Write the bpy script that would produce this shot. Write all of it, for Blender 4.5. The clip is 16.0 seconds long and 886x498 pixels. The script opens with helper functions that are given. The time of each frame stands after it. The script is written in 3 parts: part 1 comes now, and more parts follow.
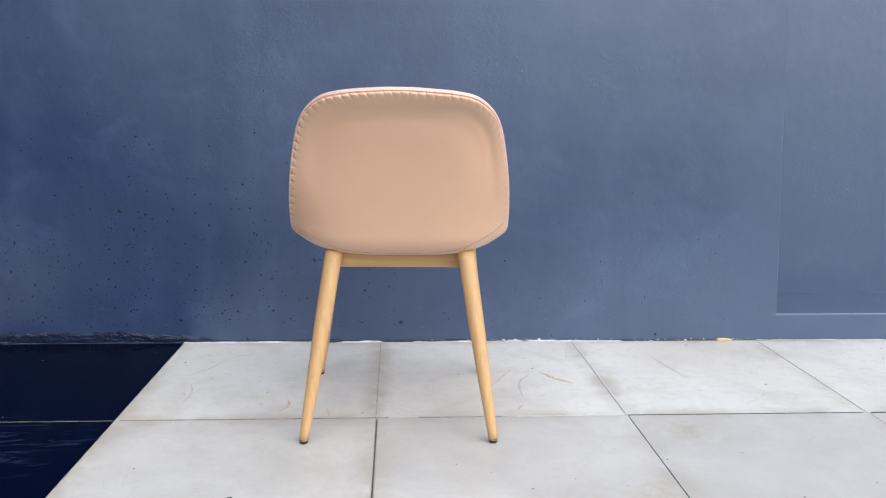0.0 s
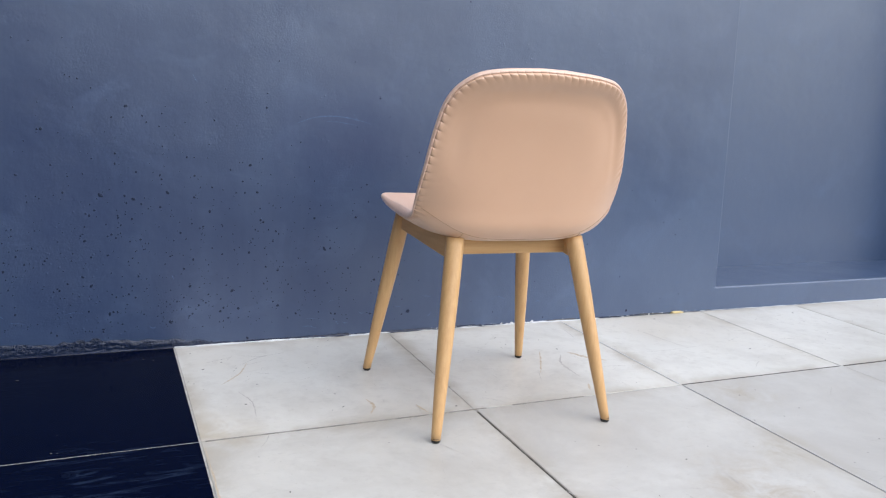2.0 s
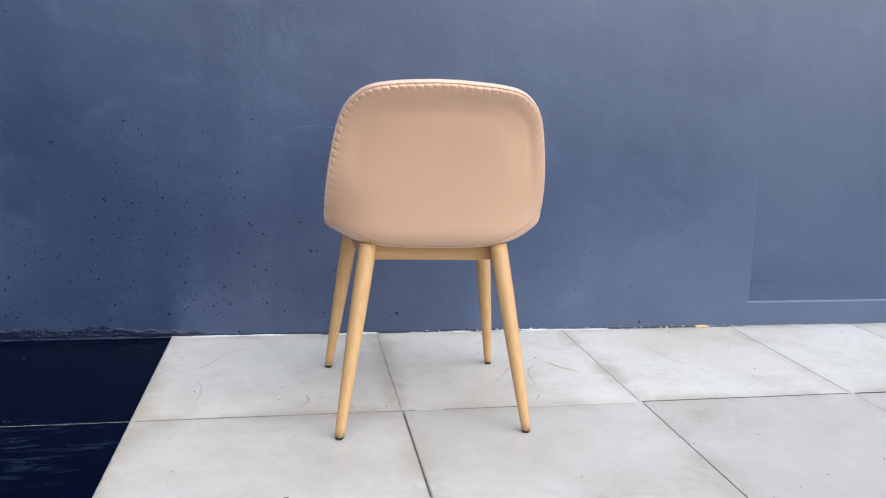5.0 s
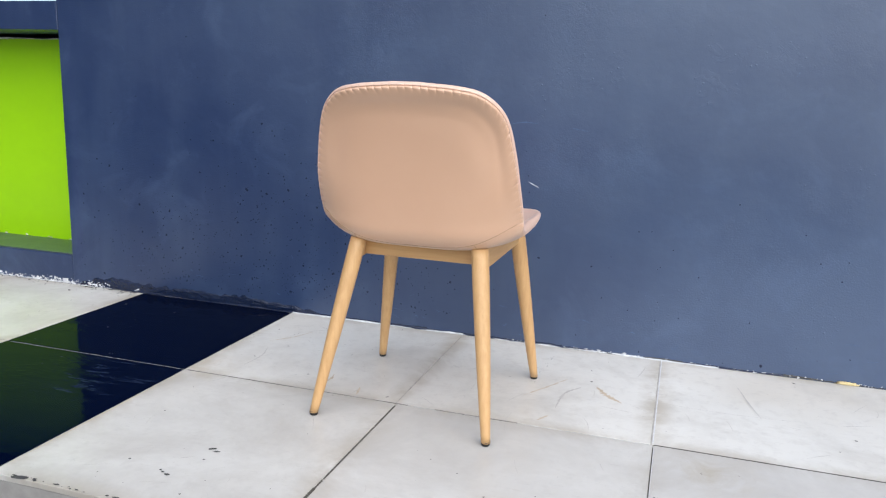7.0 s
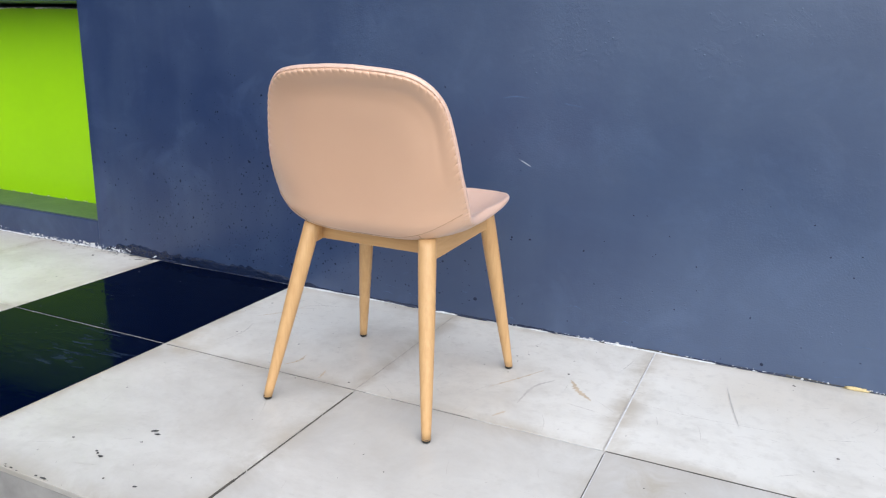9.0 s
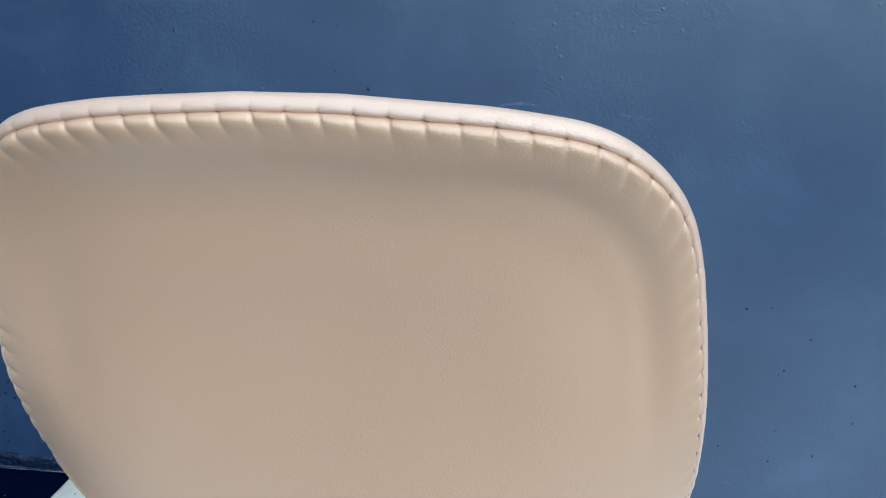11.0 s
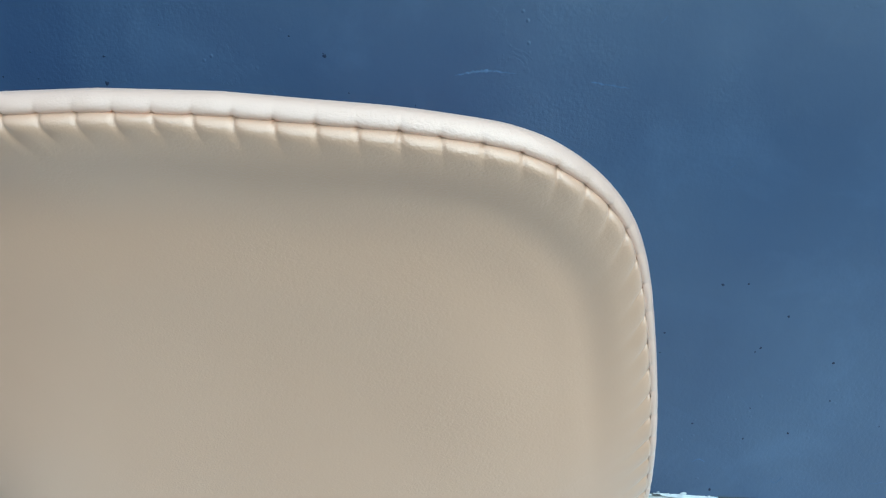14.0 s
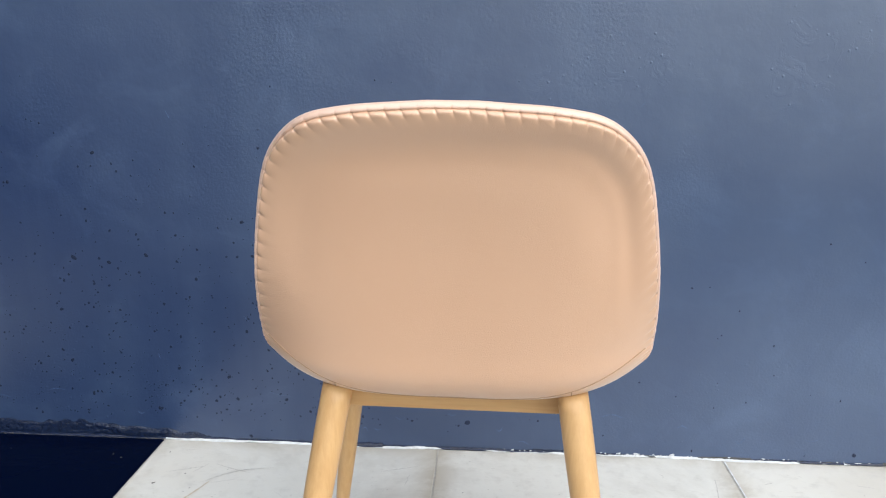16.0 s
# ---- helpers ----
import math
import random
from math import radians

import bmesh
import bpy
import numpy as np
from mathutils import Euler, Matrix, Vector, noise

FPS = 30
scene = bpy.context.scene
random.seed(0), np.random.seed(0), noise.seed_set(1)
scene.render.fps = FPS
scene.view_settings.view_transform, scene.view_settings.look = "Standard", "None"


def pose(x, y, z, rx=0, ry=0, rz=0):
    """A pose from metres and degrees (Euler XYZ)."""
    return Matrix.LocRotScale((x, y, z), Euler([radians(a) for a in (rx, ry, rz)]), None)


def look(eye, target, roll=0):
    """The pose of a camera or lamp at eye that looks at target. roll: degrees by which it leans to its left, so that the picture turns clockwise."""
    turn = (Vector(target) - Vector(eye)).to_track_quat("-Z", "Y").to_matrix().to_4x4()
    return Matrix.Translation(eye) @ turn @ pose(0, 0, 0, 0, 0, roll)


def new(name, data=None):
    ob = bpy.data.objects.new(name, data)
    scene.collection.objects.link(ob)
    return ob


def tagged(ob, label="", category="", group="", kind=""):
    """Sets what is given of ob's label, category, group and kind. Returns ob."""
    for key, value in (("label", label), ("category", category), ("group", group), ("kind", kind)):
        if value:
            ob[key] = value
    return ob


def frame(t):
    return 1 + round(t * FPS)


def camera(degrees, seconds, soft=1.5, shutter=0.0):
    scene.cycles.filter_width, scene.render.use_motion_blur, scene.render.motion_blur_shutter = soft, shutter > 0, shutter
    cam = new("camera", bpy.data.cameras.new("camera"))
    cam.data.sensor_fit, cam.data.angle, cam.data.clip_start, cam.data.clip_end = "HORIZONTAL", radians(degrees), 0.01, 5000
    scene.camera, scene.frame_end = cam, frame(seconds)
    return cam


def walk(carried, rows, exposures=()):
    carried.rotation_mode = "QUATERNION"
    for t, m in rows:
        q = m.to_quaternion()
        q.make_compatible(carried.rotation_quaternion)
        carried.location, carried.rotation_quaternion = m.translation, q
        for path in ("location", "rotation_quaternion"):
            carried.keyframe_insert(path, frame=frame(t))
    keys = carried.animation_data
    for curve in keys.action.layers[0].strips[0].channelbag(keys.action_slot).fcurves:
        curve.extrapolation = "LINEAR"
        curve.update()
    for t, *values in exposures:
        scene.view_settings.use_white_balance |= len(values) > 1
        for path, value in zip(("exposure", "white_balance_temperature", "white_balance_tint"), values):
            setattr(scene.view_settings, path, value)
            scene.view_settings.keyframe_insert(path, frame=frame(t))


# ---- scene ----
cam = camera(60.6, 16.0, soft=1.2)
PATH = [
    (0, (0.048, -2.275, 0.722), (0.17, -0.313, 0.353), 0.8),
    (0.5, (-0.2, -2.271, 0.717), (0.069, -0.327, 0.333), 1.5),
    (1, (-0.411, -2.209, 0.694), (0.032, -0.299, 0.302), 2.3),
    (1.5, (-0.584, -2.097, 0.685), (0.057, -0.242, 0.299), 3.1),
    (2, (-0.763, -2.033, 0.684), (0.052, -0.246, 0.303), 3.7),
    (2.5, (-0.916, -1.978, 0.704), (0.001, -0.243, 0.318), 3.9),
    (3, (-0.935, -1.992, 0.698), (0.006, -0.269, 0.315), 3.7),
    (3.5, (-0.816, -2.053, 0.722), (0.075, -0.303, 0.34), 3.6),
    (4, (-0.609, -2.127, 0.735), (0.158, -0.322, 0.346), 3.2),
    (4.5, (-0.467, -2.199, 0.741), (0.13, -0.332, 0.341), 3.1),
    (4.7, (-0.379, -2.233, 0.73), (0.135, -0.341, 0.333), 2.8),
    (6.8, (0.516, -2.244, 0.746), (0.018, -0.35, 0.339), 1.7),
    (7, (0.61, -2.206, 0.734), (0.027, -0.334, 0.338), 2.0),
    (7.5, (0.821, -2.12, 0.737), (0.085, -0.306, 0.33), 2.5),
    (8, (0.908, -2.062, 0.746), (0.084, -0.292, 0.311), 2.7),
    (8.5, (0.926, -2.052, 0.779), (0.074, -0.307, 0.302), 2.5),
    (8.7, (0.922, -2.051, 0.806), (0.079, -0.307, 0.308), 2.2),
    (10.8, (0.2171, -1.1205, 0.8048), (-0.0685, 0.7566, 0.1764), -0.11),
    (11, (0.1705, -1.0849, 0.8038), (-0.0325, 0.8049, 0.1813), 0.49),
    (11.5, (0.0956, -1.0434, 0.7984), (-0.0071, 0.8298, 0.1052), 1.07),
    (12, (0.0376, -1.0280, 0.7940), (-0.0403, 0.8367, 0.0750), 1.85),
    (12.5, (0.0079, -1.0084, 0.7957), (-0.0766, 0.8486, 0.0578), 1.93),
    (13, (0.0205, -1.0016, 0.7966), (-0.0855, 0.8554, 0.0617), 1.47),
    (13.5, (0.1185, -0.9992, 0.8057), (-0.0059, 0.8577, 0.0732), 0.89),
    (14, (0.2029, -1.0229, 0.8150), (0.0272, 0.8297, 0.0822), 0.35),
    (14.5, (0.2140, -1.0481, 0.7878), (0.0154, 0.8243, 0.1133), 0.18),
    (15, (0.1487, -1.1481, 0.7806), (-0.0866, 0.7584, 0.2239), 0.56),
    (15.5, (0.0822, -1.3269, 0.7253), (-0.0785, 0.6053, 0.2346), 0.69),
    (16, (0.0904, -1.4973, 0.7838), (-0.0208, 0.4495, 0.3390), 0.65),
]
EXPOSURES = [(0, 0.0, 6500, 10), (10.0, 0.0, 6500, 10), (10.8, -0.2, 5680, 0), (11.2, -0.25, 5320, -12), (12.0, -0.42, 5350, -13), (13.0, -0.37, 5290, -14), (13.5, -0.31, 5110, -16), (14.0, -0.24, 5120, -15),
             (14.5, -0.28, 5480, -11), (15.0, -0.18, 5240, -12), (15.3, -0.08, 5650, -2), (15.5, -0.03, 6280, 2), (15.65, 0.04, 6450, 4), (16.0, 0.12, 6680, 6)]
walk(cam, [(t, look(eye, target, roll)) for t, eye, target, roll in PATH], EXPOSURES)

# ---- world and light ----
world = bpy.data.worlds.new("overcast_sky")
scene.world = world
world.use_nodes = True
wn = world.node_tree
sky = wn.nodes.new("ShaderNodeTexSky")
sky.sky_type = "NISHITA"
sky.sun_disc = False
sky.sun_elevation, sky.sun_rotation = radians(48), radians(135)
sky.air_density, sky.dust_density = 1.0, 1.5
wn.links.new(sky.outputs[0], wn.nodes["Background"].inputs[0])
wn.nodes["Background"].inputs[1].default_value = 0.21

sun_data = bpy.data.lights.new("sun", "SUN")
sun_data.energy, sun_data.angle, sun_data.color = 3.4, radians(100), (1.0, 0.975, 0.94)
sun = new("sun", sun_data)
sun.matrix_world = look((2.2, -4.7, 7.4), (0, 0, 0))


# ---- helpers ----
def mesh_from(name, verts, faces, smooth=False):
    me = bpy.data.meshes.new(name)
    me.from_pydata([tuple(map(float, v)) for v in verts], [], faces)
    if smooth:
        me.polygons.foreach_set("use_smooth", [True] * len(me.polygons))
    me.update()
    return me


def mesh_of(name, bm, smooth=False):
    me = bpy.data.meshes.new(name)
    if smooth:
        for f in bm.faces:
            f.smooth = True
    bm.normal_update()
    bm.to_mesh(me)
    bm.free()
    return me


def part(name, data, material, parent=None, label=""):
    """One mesh object under a thing, in the parent's own coordinates."""
    me = mesh_of(name, data) if isinstance(data, bmesh.types.BMesh) else data
    if not me.materials:
        me.materials.append(material)
    ob = new(name, me)
    if parent is not None:
        ob.parent = parent
    if label:
        ob["label"] = label
    return ob


def box(x0, x1, y0, y1, z0, z1, bevel=0.0, seg=2):
    bm = bmesh.new()
    bmesh.ops.create_cube(bm, size=1.0)
    for v in bm.verts:
        v.co = Vector(((x0 + x1) / 2 + v.co.x * (x1 - x0), (y0 + y1) / 2 + v.co.y * (y1 - y0), (z0 + z1) / 2 + v.co.z * (z1 - z0)))
    if bevel:
        bmesh.ops.bevel(bm, geom=bm.edges[:], offset=bevel, segments=seg, affect="EDGES", profile=0.5)
    return bm


def prism(points, y0, y1, bevel=0.0):
    """A plate with its outline in x and z, from y0 to y1."""
    bm = bmesh.new()
    a = [bm.verts.new((x, y0, z)) for x, z in points]
    b = [bm.verts.new((x, y1, z)) for x, z in points]
    bm.faces.new(a)
    bm.faces.new(b[::-1])
    n = len(points)
    for i in range(n):
        bm.faces.new((a[i], b[i], b[(i + 1) % n], a[(i + 1) % n]))
    bmesh.ops.recalc_face_normals(bm, faces=bm.faces[:])
    if bevel:
        front = [e for e in bm.edges if all(abs(v.co.y - y0) < 1e-6 for v in e.verts)]
        bmesh.ops.bevel(bm, geom=front, offset=bevel, segments=3, affect="EDGES", profile=0.5)
    return bm


# ---- materials ----
class Mat:
    """A Principled material with short calls for its nodes."""

    def __init__(self, name, color=(0.5, 0.5, 0.5), rough=0.5, spec=0.5):
        self.m = bpy.data.materials.new(name)
        self.m.use_nodes = True
        self.t = self.m.node_tree
        self.b = self.t.nodes["Principled BSDF"]
        self.b.inputs["Base Color"].default_value = (*color, 1)
        self.b.inputs["Roughness"].default_value = rough
        self.b.inputs["Specular IOR Level"].default_value = spec
        self.coord = self.t.nodes.new("ShaderNodeTexCoord")
        self.vec = self.coord.outputs["Object"]

    def node(self, kind, **inputs):
        n = self.t.nodes.new(kind)
        for k, v in inputs.items():
            self.put(n, k, v)
        return n

    def put(self, n, key, value):
        key = key.replace("_", " ") if key.replace("_", " ") in n.inputs else key
        sock = n.inputs[int(key[1:])] if key[0] == "i" and key[1:].isdigit() else n.inputs[key]
        if isinstance(value, bpy.types.NodeSocket):
            self.t.links.new(value, sock)
        else:
            sock.default_value = value

    def place(self, scale=(1, 1, 1), loc=(0, 0, 0)):
        n = self.node("ShaderNodeMapping", Vector=self.vec)
        n.inputs["Scale"].default_value = scale
        n.inputs["Location"].default_value = loc
        return n.outputs[0]

    def noise(self, scale, detail=4.0, rough=0.55, vec=None, distort=0.0):
        n = self.node("ShaderNodeTexNoise", Scale=scale, Detail=detail, Roughness=rough, Distortion=distort)
        self.put(n, "Vector", vec or self.vec)
        return n.outputs["Fac"]

    def voronoi(self, scale, vec=None, feature="F1", randomness=1.0):
        n = self.node("ShaderNodeTexVoronoi")
        n.feature = feature
        n.inputs["Scale"].default_value = scale
        n.inputs["Randomness"].default_value = randomness
        self.put(n, "Vector", vec or self.vec)
        return n.outputs["Distance"]

    def ramp(self, fac, stops):
        n = self.node("ShaderNodeValToRGB", Fac=fac)
        el = n.color_ramp.elements
        while len(el) < len(stops):
            el.new(0.5)
        for e, (p, c) in zip(el, stops):
            e.position = p
            e.color = (c, c, c, 1) if isinstance(c, (int, float)) else (*c, 1)
        return n.outputs["Color"]

    def mix(self, fac, a, b, blend="MIX"):
        n = self.t.nodes.new("ShaderNodeMix")
        n.data_type, n.blend_type = "RGBA", blend
        for i, v in ((0, fac), (6, a), (7, b)):
            if isinstance(v, bpy.types.NodeSocket):
                self.t.links.new(v, n.inputs[i])
            else:
                n.inputs[i].default_value = v if i == 0 else (*v, 1)
        return n.outputs[2]

    def math(self, op, a, b=0.0):
        n = self.t.nodes.new("ShaderNodeMath")
        n.operation = op
        for i, v in ((0, a), (1, b)):
            if isinstance(v, bpy.types.NodeSocket):
                self.t.links.new(v, n.inputs[i])
            else:
                n.inputs[i].default_value = v
        return n.outputs[0]

    def axis(self, name):
        n = self.node("ShaderNodeSeparateXYZ", Vector=self.coord.outputs["Object"])
        return n.outputs[name]

    def random(self):
        return self.t.nodes.new("ShaderNodeObjectInfo").outputs["Random"]

    def color(self, v):
        self.put(self.b, "Base Color", v)
        return self

    def rough(self, v):
        self.put(self.b, "Roughness", v)
        return self

    def bump(self, *layers):
        """Layers of (height, strength, distance), from coarse to fine."""
        last = None
        for h, strength, distance in layers:
            n = self.node("ShaderNodeBump", Height=h, Strength=strength, Distance=distance)
            if last is not None:
                self.t.links.new(last, n.inputs["Normal"])
            last = n.outputs["Normal"]
        self.t.links.new(last, self.b.inputs["Normal"])
        return self


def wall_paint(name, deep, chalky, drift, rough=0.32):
    """Satin masonry paint, weathered from deep to chalky in drifting patches, with more of the chalky tone towards +X;
    drift shifts the share of the chalky paint.
    """
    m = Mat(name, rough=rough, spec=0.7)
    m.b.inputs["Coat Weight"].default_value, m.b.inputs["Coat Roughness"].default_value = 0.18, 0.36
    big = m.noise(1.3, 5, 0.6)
    # the share of the chalky tone rises with X and with noise
    pale_share = m.math("ADD", m.math("MULTIPLY", m.axis("X"), 0.17), m.math("ADD", big, drift))
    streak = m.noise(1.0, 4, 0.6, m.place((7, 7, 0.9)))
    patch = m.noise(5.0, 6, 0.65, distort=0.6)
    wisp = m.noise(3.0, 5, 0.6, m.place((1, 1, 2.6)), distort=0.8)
    c = m.mix(m.ramp(pale_share, [(0.30, 0.0), (0.80, 1.0)]), deep, chalky)
    pale = tuple(min(1, v * 1.45 + 0.006) for v in chalky)
    c = m.mix(m.ramp(streak, [(0.50, 0.0), (0.74, 0.30)]), c, chalky)
    c = m.mix(m.ramp(patch, [(0.54, 0.0), (0.75, 0.30)]), c, pale)
    c = m.mix(m.ramp(wisp, [(0.60, 0.0), (0.78, 0.14)]), c, pale)
    m.color(c)
    m.rough(m.ramp(m.noise(3.0, 5, 0.6), [(0.3, rough - 0.03), (0.7, rough + 0.1)]))
    stipple = m.noise(190, 3, 0.55)
    area = m.ramp(m.noise(2.2, 4, 0.6), [(0.46, 0.18), (0.60, 1.0)])
    wave = m.noise(9, 3, 0.5)
    blister = m.ramp(m.voronoi(55), [(0.0, 1.0), (0.16, 0.0)])
    few = m.ramp(m.noise(3.2, 3, 0.5), [(0.57, 0.0), (0.66, 1.0)])
    trowel = m.ramp(m.noise(16, 5, 0.7, distort=1.4), [(0.52, 0.0), (0.56, 1.0)])
    m.bump((wave, 0.12, 0.02), (m.math("MULTIPLY", trowel, few), 0.16, 0.0010), (m.math("MULTIPLY", blister, few), 0.45, 0.0018), (m.math("MULTIPLY", stipple, area), 0.48, 0.0016))
    return m.m


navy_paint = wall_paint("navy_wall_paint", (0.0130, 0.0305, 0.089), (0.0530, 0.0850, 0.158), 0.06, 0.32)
grey_paint = wall_paint("grey_green_sill_paint", (0.030, 0.045, 0.062), (0.050, 0.068, 0.088), 0.4)


def lime_paint():
    m = Mat("lime_green_paint", rough=0.4, spec=0.4)
    cloud = m.noise(1.6, 4, 0.55)
    m.color(m.mix(m.ramp(cloud, [(0.3, 0.0), (0.7, 1.0)]), (0.305, 0.64, 0.002), (0.345, 0.70, 0.003)))
    m.bump((m.noise(8, 3, 0.5), 0.10, 0.02), (m.noise(240, 3, 0.5), 0.12, 0.001))
    return m.m


green_paint = lime_paint()


def tile_white(name, dirt):
    """Dirt 0 to 1: how far trodden grime has greyed the glaze."""
    m = Mat(name, rough=0.34)
    m.vec = m.t.nodes.new("ShaderNodeNewGeometry").outputs["Position"]
    cloud = m.noise(2.2, 5, 0.55)
    fine = m.noise(30, 6, 0.65)
    yellow = m.noise(1.7, 4, 0.55, m.place(loc=(4, 2, 0)))
    grime = m.noise(3.6, 7, 0.68, m.place(loc=(1, 7, 0)), distort=0.4)
    c = m.mix(m.ramp(cloud, [(0.30, 0.0), (0.72, 1.0)]), (0.61, 0.609, 0.573), (0.69, 0.687, 0.648))
    c = m.mix(m.ramp(yellow, [(0.46, 0.0), (0.72, 0.48)]), c, (0.53, 0.48, 0.40))
    c = m.mix(m.ramp(grime, [(0.46 - 0.08 * dirt, 0.0), (0.74 - 0.06 * dirt, 0.62 + 0.15 * dirt)]), c, (0.39, 0.372, 0.335))
    c = m.mix(m.ramp(fine, [(0.52, 0.0), (0.72, 0.35)]), c, (0.40, 0.385, 0.355))
    spots = m.math("MULTIPLY", m.ramp(m.voronoi(75), [(0.05, 1.0), (0.12, 0.0)]), m.ramp(m.noise(6, 4, 0.6, m.place(loc=(3, 9, 0))), [(0.52, 0.0), (0.62, 0.7)]))
    c = m.mix(spots, c, (0.36, 0.34, 0.30))
    drag = m.noise(26, 5, 0.7, m.place((1, 3.5, 1), (6, 1, 0)), distort=1.6)
    c = m.mix(m.ramp(drag, [(0.60, 0.0), (0.68, 0.35 + 0.15 * dirt)]), c, (0.44, 0.425, 0.395))
    edge = m.math("MAXIMUM", m.math("ABSOLUTE", m.axis("X")), m.math("ABSOLUTE", m.axis("Y")))
    rim = m.math("MULTIPLY", m.ramp(edge, [(0.250, 0.0), (0.300, 0.9)]), m.ramp(grime, [(0.38, 0.0), (0.58, 1.0)]))
    c = m.mix(rim, c, (0.38, 0.34, 0.27))
    c = m.mix(m.math("MULTIPLY", m.random(), 0.12 + 0.35 * dirt), c, (0.48, 0.485, 0.49))
    c = m.mix(0.28 * dirt, c, (0.39, 0.38, 0.355))
    # muddy smudges that dried near the step's edge and beside a joint
    for x, y, r, tint in ((0.37, -1.07, 0.17, (0.36, 0.30, 0.22)), (0.56, -0.97, 0.10, (0.36, 0.32, 0.24)), (0.72, -0.68, 0.13, (0.38, 0.345, 0.28)), (-0.57, -0.56, 0.12, (0.44, 0.38, 0.28))):
        far = m.node("ShaderNodeVectorMath", i0=m.vec, i1=(x, y, 0.0))
        far.operation = "DISTANCE"
        near = m.ramp(m.math("DIVIDE", far.outputs["Value"], r), [(0.1, 1.0), (1.0, 0.0)])
        blot = m.ramp(m.noise(13, 6, 0.7, m.place(loc=(x * 9, y * 5, 0)), distort=0.8), [(0.40, 0.0), (0.66, 0.8)])
        c = m.mix(m.math("MULTIPLY", near, blot), c, tint)
    m.color(c)
    m.rough(m.ramp(m.noise(6, 5, 0.6), [(0.3, 0.30), (0.75, 0.44)]))
    m.bump((m.noise(4, 3, 0.5), 0.04, 0.01), (fine, 0.04, 0.001))
    return m.m


def tile_navy():
    m = Mat("polished_navy_tile", (0.0012, 0.004, 0.020), 0.06, 0.06)
    m.b.inputs["IOR"].default_value = 1.3
    haze = m.noise(3.5, 5, 0.6)
    c = m.mix(m.ramp(haze, [(0.5, 0.0), (0.8, 0.5)]), (0.0003, 0.0020, 0.0120), (0.0009, 0.0034, 0.0165))
    crease = m.ramp(m.noise(6, 3, 0.5, m.place((1, 2.6, 1)), distort=1.3), [(0.47, 0.0), (0.50, 1.0), (0.53, 0.0)])
    some = m.ramp(m.noise(3, 3, 0.5, m.place(loc=(5, 3, 0))), [(0.48, 0.0), (0.60, 1.0)])
    ripple = m.noise(5, 3, 0.5, m.place((1, 2.2, 1)))
    # dull streaks where a wet rag has dried
    m.vec = m.t.nodes.new("ShaderNodeNewGeometry").outputs["Position"]
    far = m.node("ShaderNodeVectorMath", i0=m.vec, i1=(-0.76, -0.70, 0.0))
    far.operation = "DISTANCE"
    turn = m.node("ShaderNodeMapping", Vector=m.vec)
    turn.inputs["Rotation"].default_value = (0, 0, radians(-18))
    turn.inputs["Scale"].default_value = (9, 46, 1)
    streak = m.ramp(m.noise(1.0, 4, 0.6, turn.outputs[0], distort=0.7), [(0.53, 0.0), (0.66, 1.0)])
    rag = m.math("MULTIPLY", m.ramp(far.outputs["Value"], [(0.06, 1.0), (0.20, 0.0)]), streak)
    m.color(m.mix(rag, c, (0.012, 0.021, 0.046)))
    m.rough(m.mix(rag, m.ramp(haze, [(0.4, 0.05), (0.75, 0.14)]), (0.5, 0.5, 0.5)))
    m.bump((ripple, 0.10, 0.012), (m.math("MULTIPLY", crease, some), 0.12, 0.003))
    return m.m


white_tile = tile_white("white_glazed_tile", 0.0)
trodden_tile = tile_white("trodden_white_tile", 1.0)
navy_tile = tile_navy()


def plain(name, color, rough, var=0.15, scale=20.0, spec=0.5, bump=0.15):
    m = Mat(name, rough=rough, spec=spec)
    n = m.noise(scale, 5, 0.6)
    m.color(m.mix(m.ramp(n, [(0.3, 0.0), (0.7, 1.0)]), tuple(v * (1 - var) for v in color), tuple(min(1, v * (1 + var)) for v in color)))
    m.bump((n, bump, 0.003))
    return m.m


pale_grout = plain("pale_grout", (0.44, 0.44, 0.43), 0.9, 0.3, 40)
grout = plain("grey_cement_grout", (0.40, 0.39, 0.36), 0.9, 0.35, 30)
dark_gap = plain("dirty_open_joint", (0.07, 0.065, 0.055), 0.95, 0.4, 40)
mid_joint = plain("grey_joint", (0.27, 0.26, 0.24), 0.95, 0.4, 40)
riser_mat = plain("grimy_step_riser", (0.30, 0.29, 0.27), 0.8, 0.28, 9)
dark_render = plain("dark_grey_render", (0.07, 0.07, 0.072), 0.9, 0.25, 12)
paving = plain("rough_grey_paving", (0.10, 0.10, 0.098), 0.9, 0.3, 14)
black_plastic = plain("black_plastic", (0.012, 0.011, 0.010), 0.45, 0.2, 60)
pit_dark = plain("dark_paint_pit", (0.003, 0.011, 0.038), 0.7, 0.3, 90)
chalk = plain("pale_scuff", (0.085, 0.13, 0.23), 0.8, 0.3, 120)
white_chip = plain("chipped_white_plaster", (0.62, 0.64, 0.66), 0.9, 0.2, 60)
rust_stain = plain("ochre_stain", (0.50, 0.425, 0.32), 0.6, 0.15, 60)
grey_mark = plain("grey_scratch", (0.45, 0.44, 0.42), 0.6, 0.15, 60)
black_mark = plain("black_dirt_fleck", (0.05, 0.05, 0.05), 0.7, 0.3, 60)
foam = plain("yellowed_filler", (0.62, 0.50, 0.26), 0.9, 0.3, 80, bump=0.6)


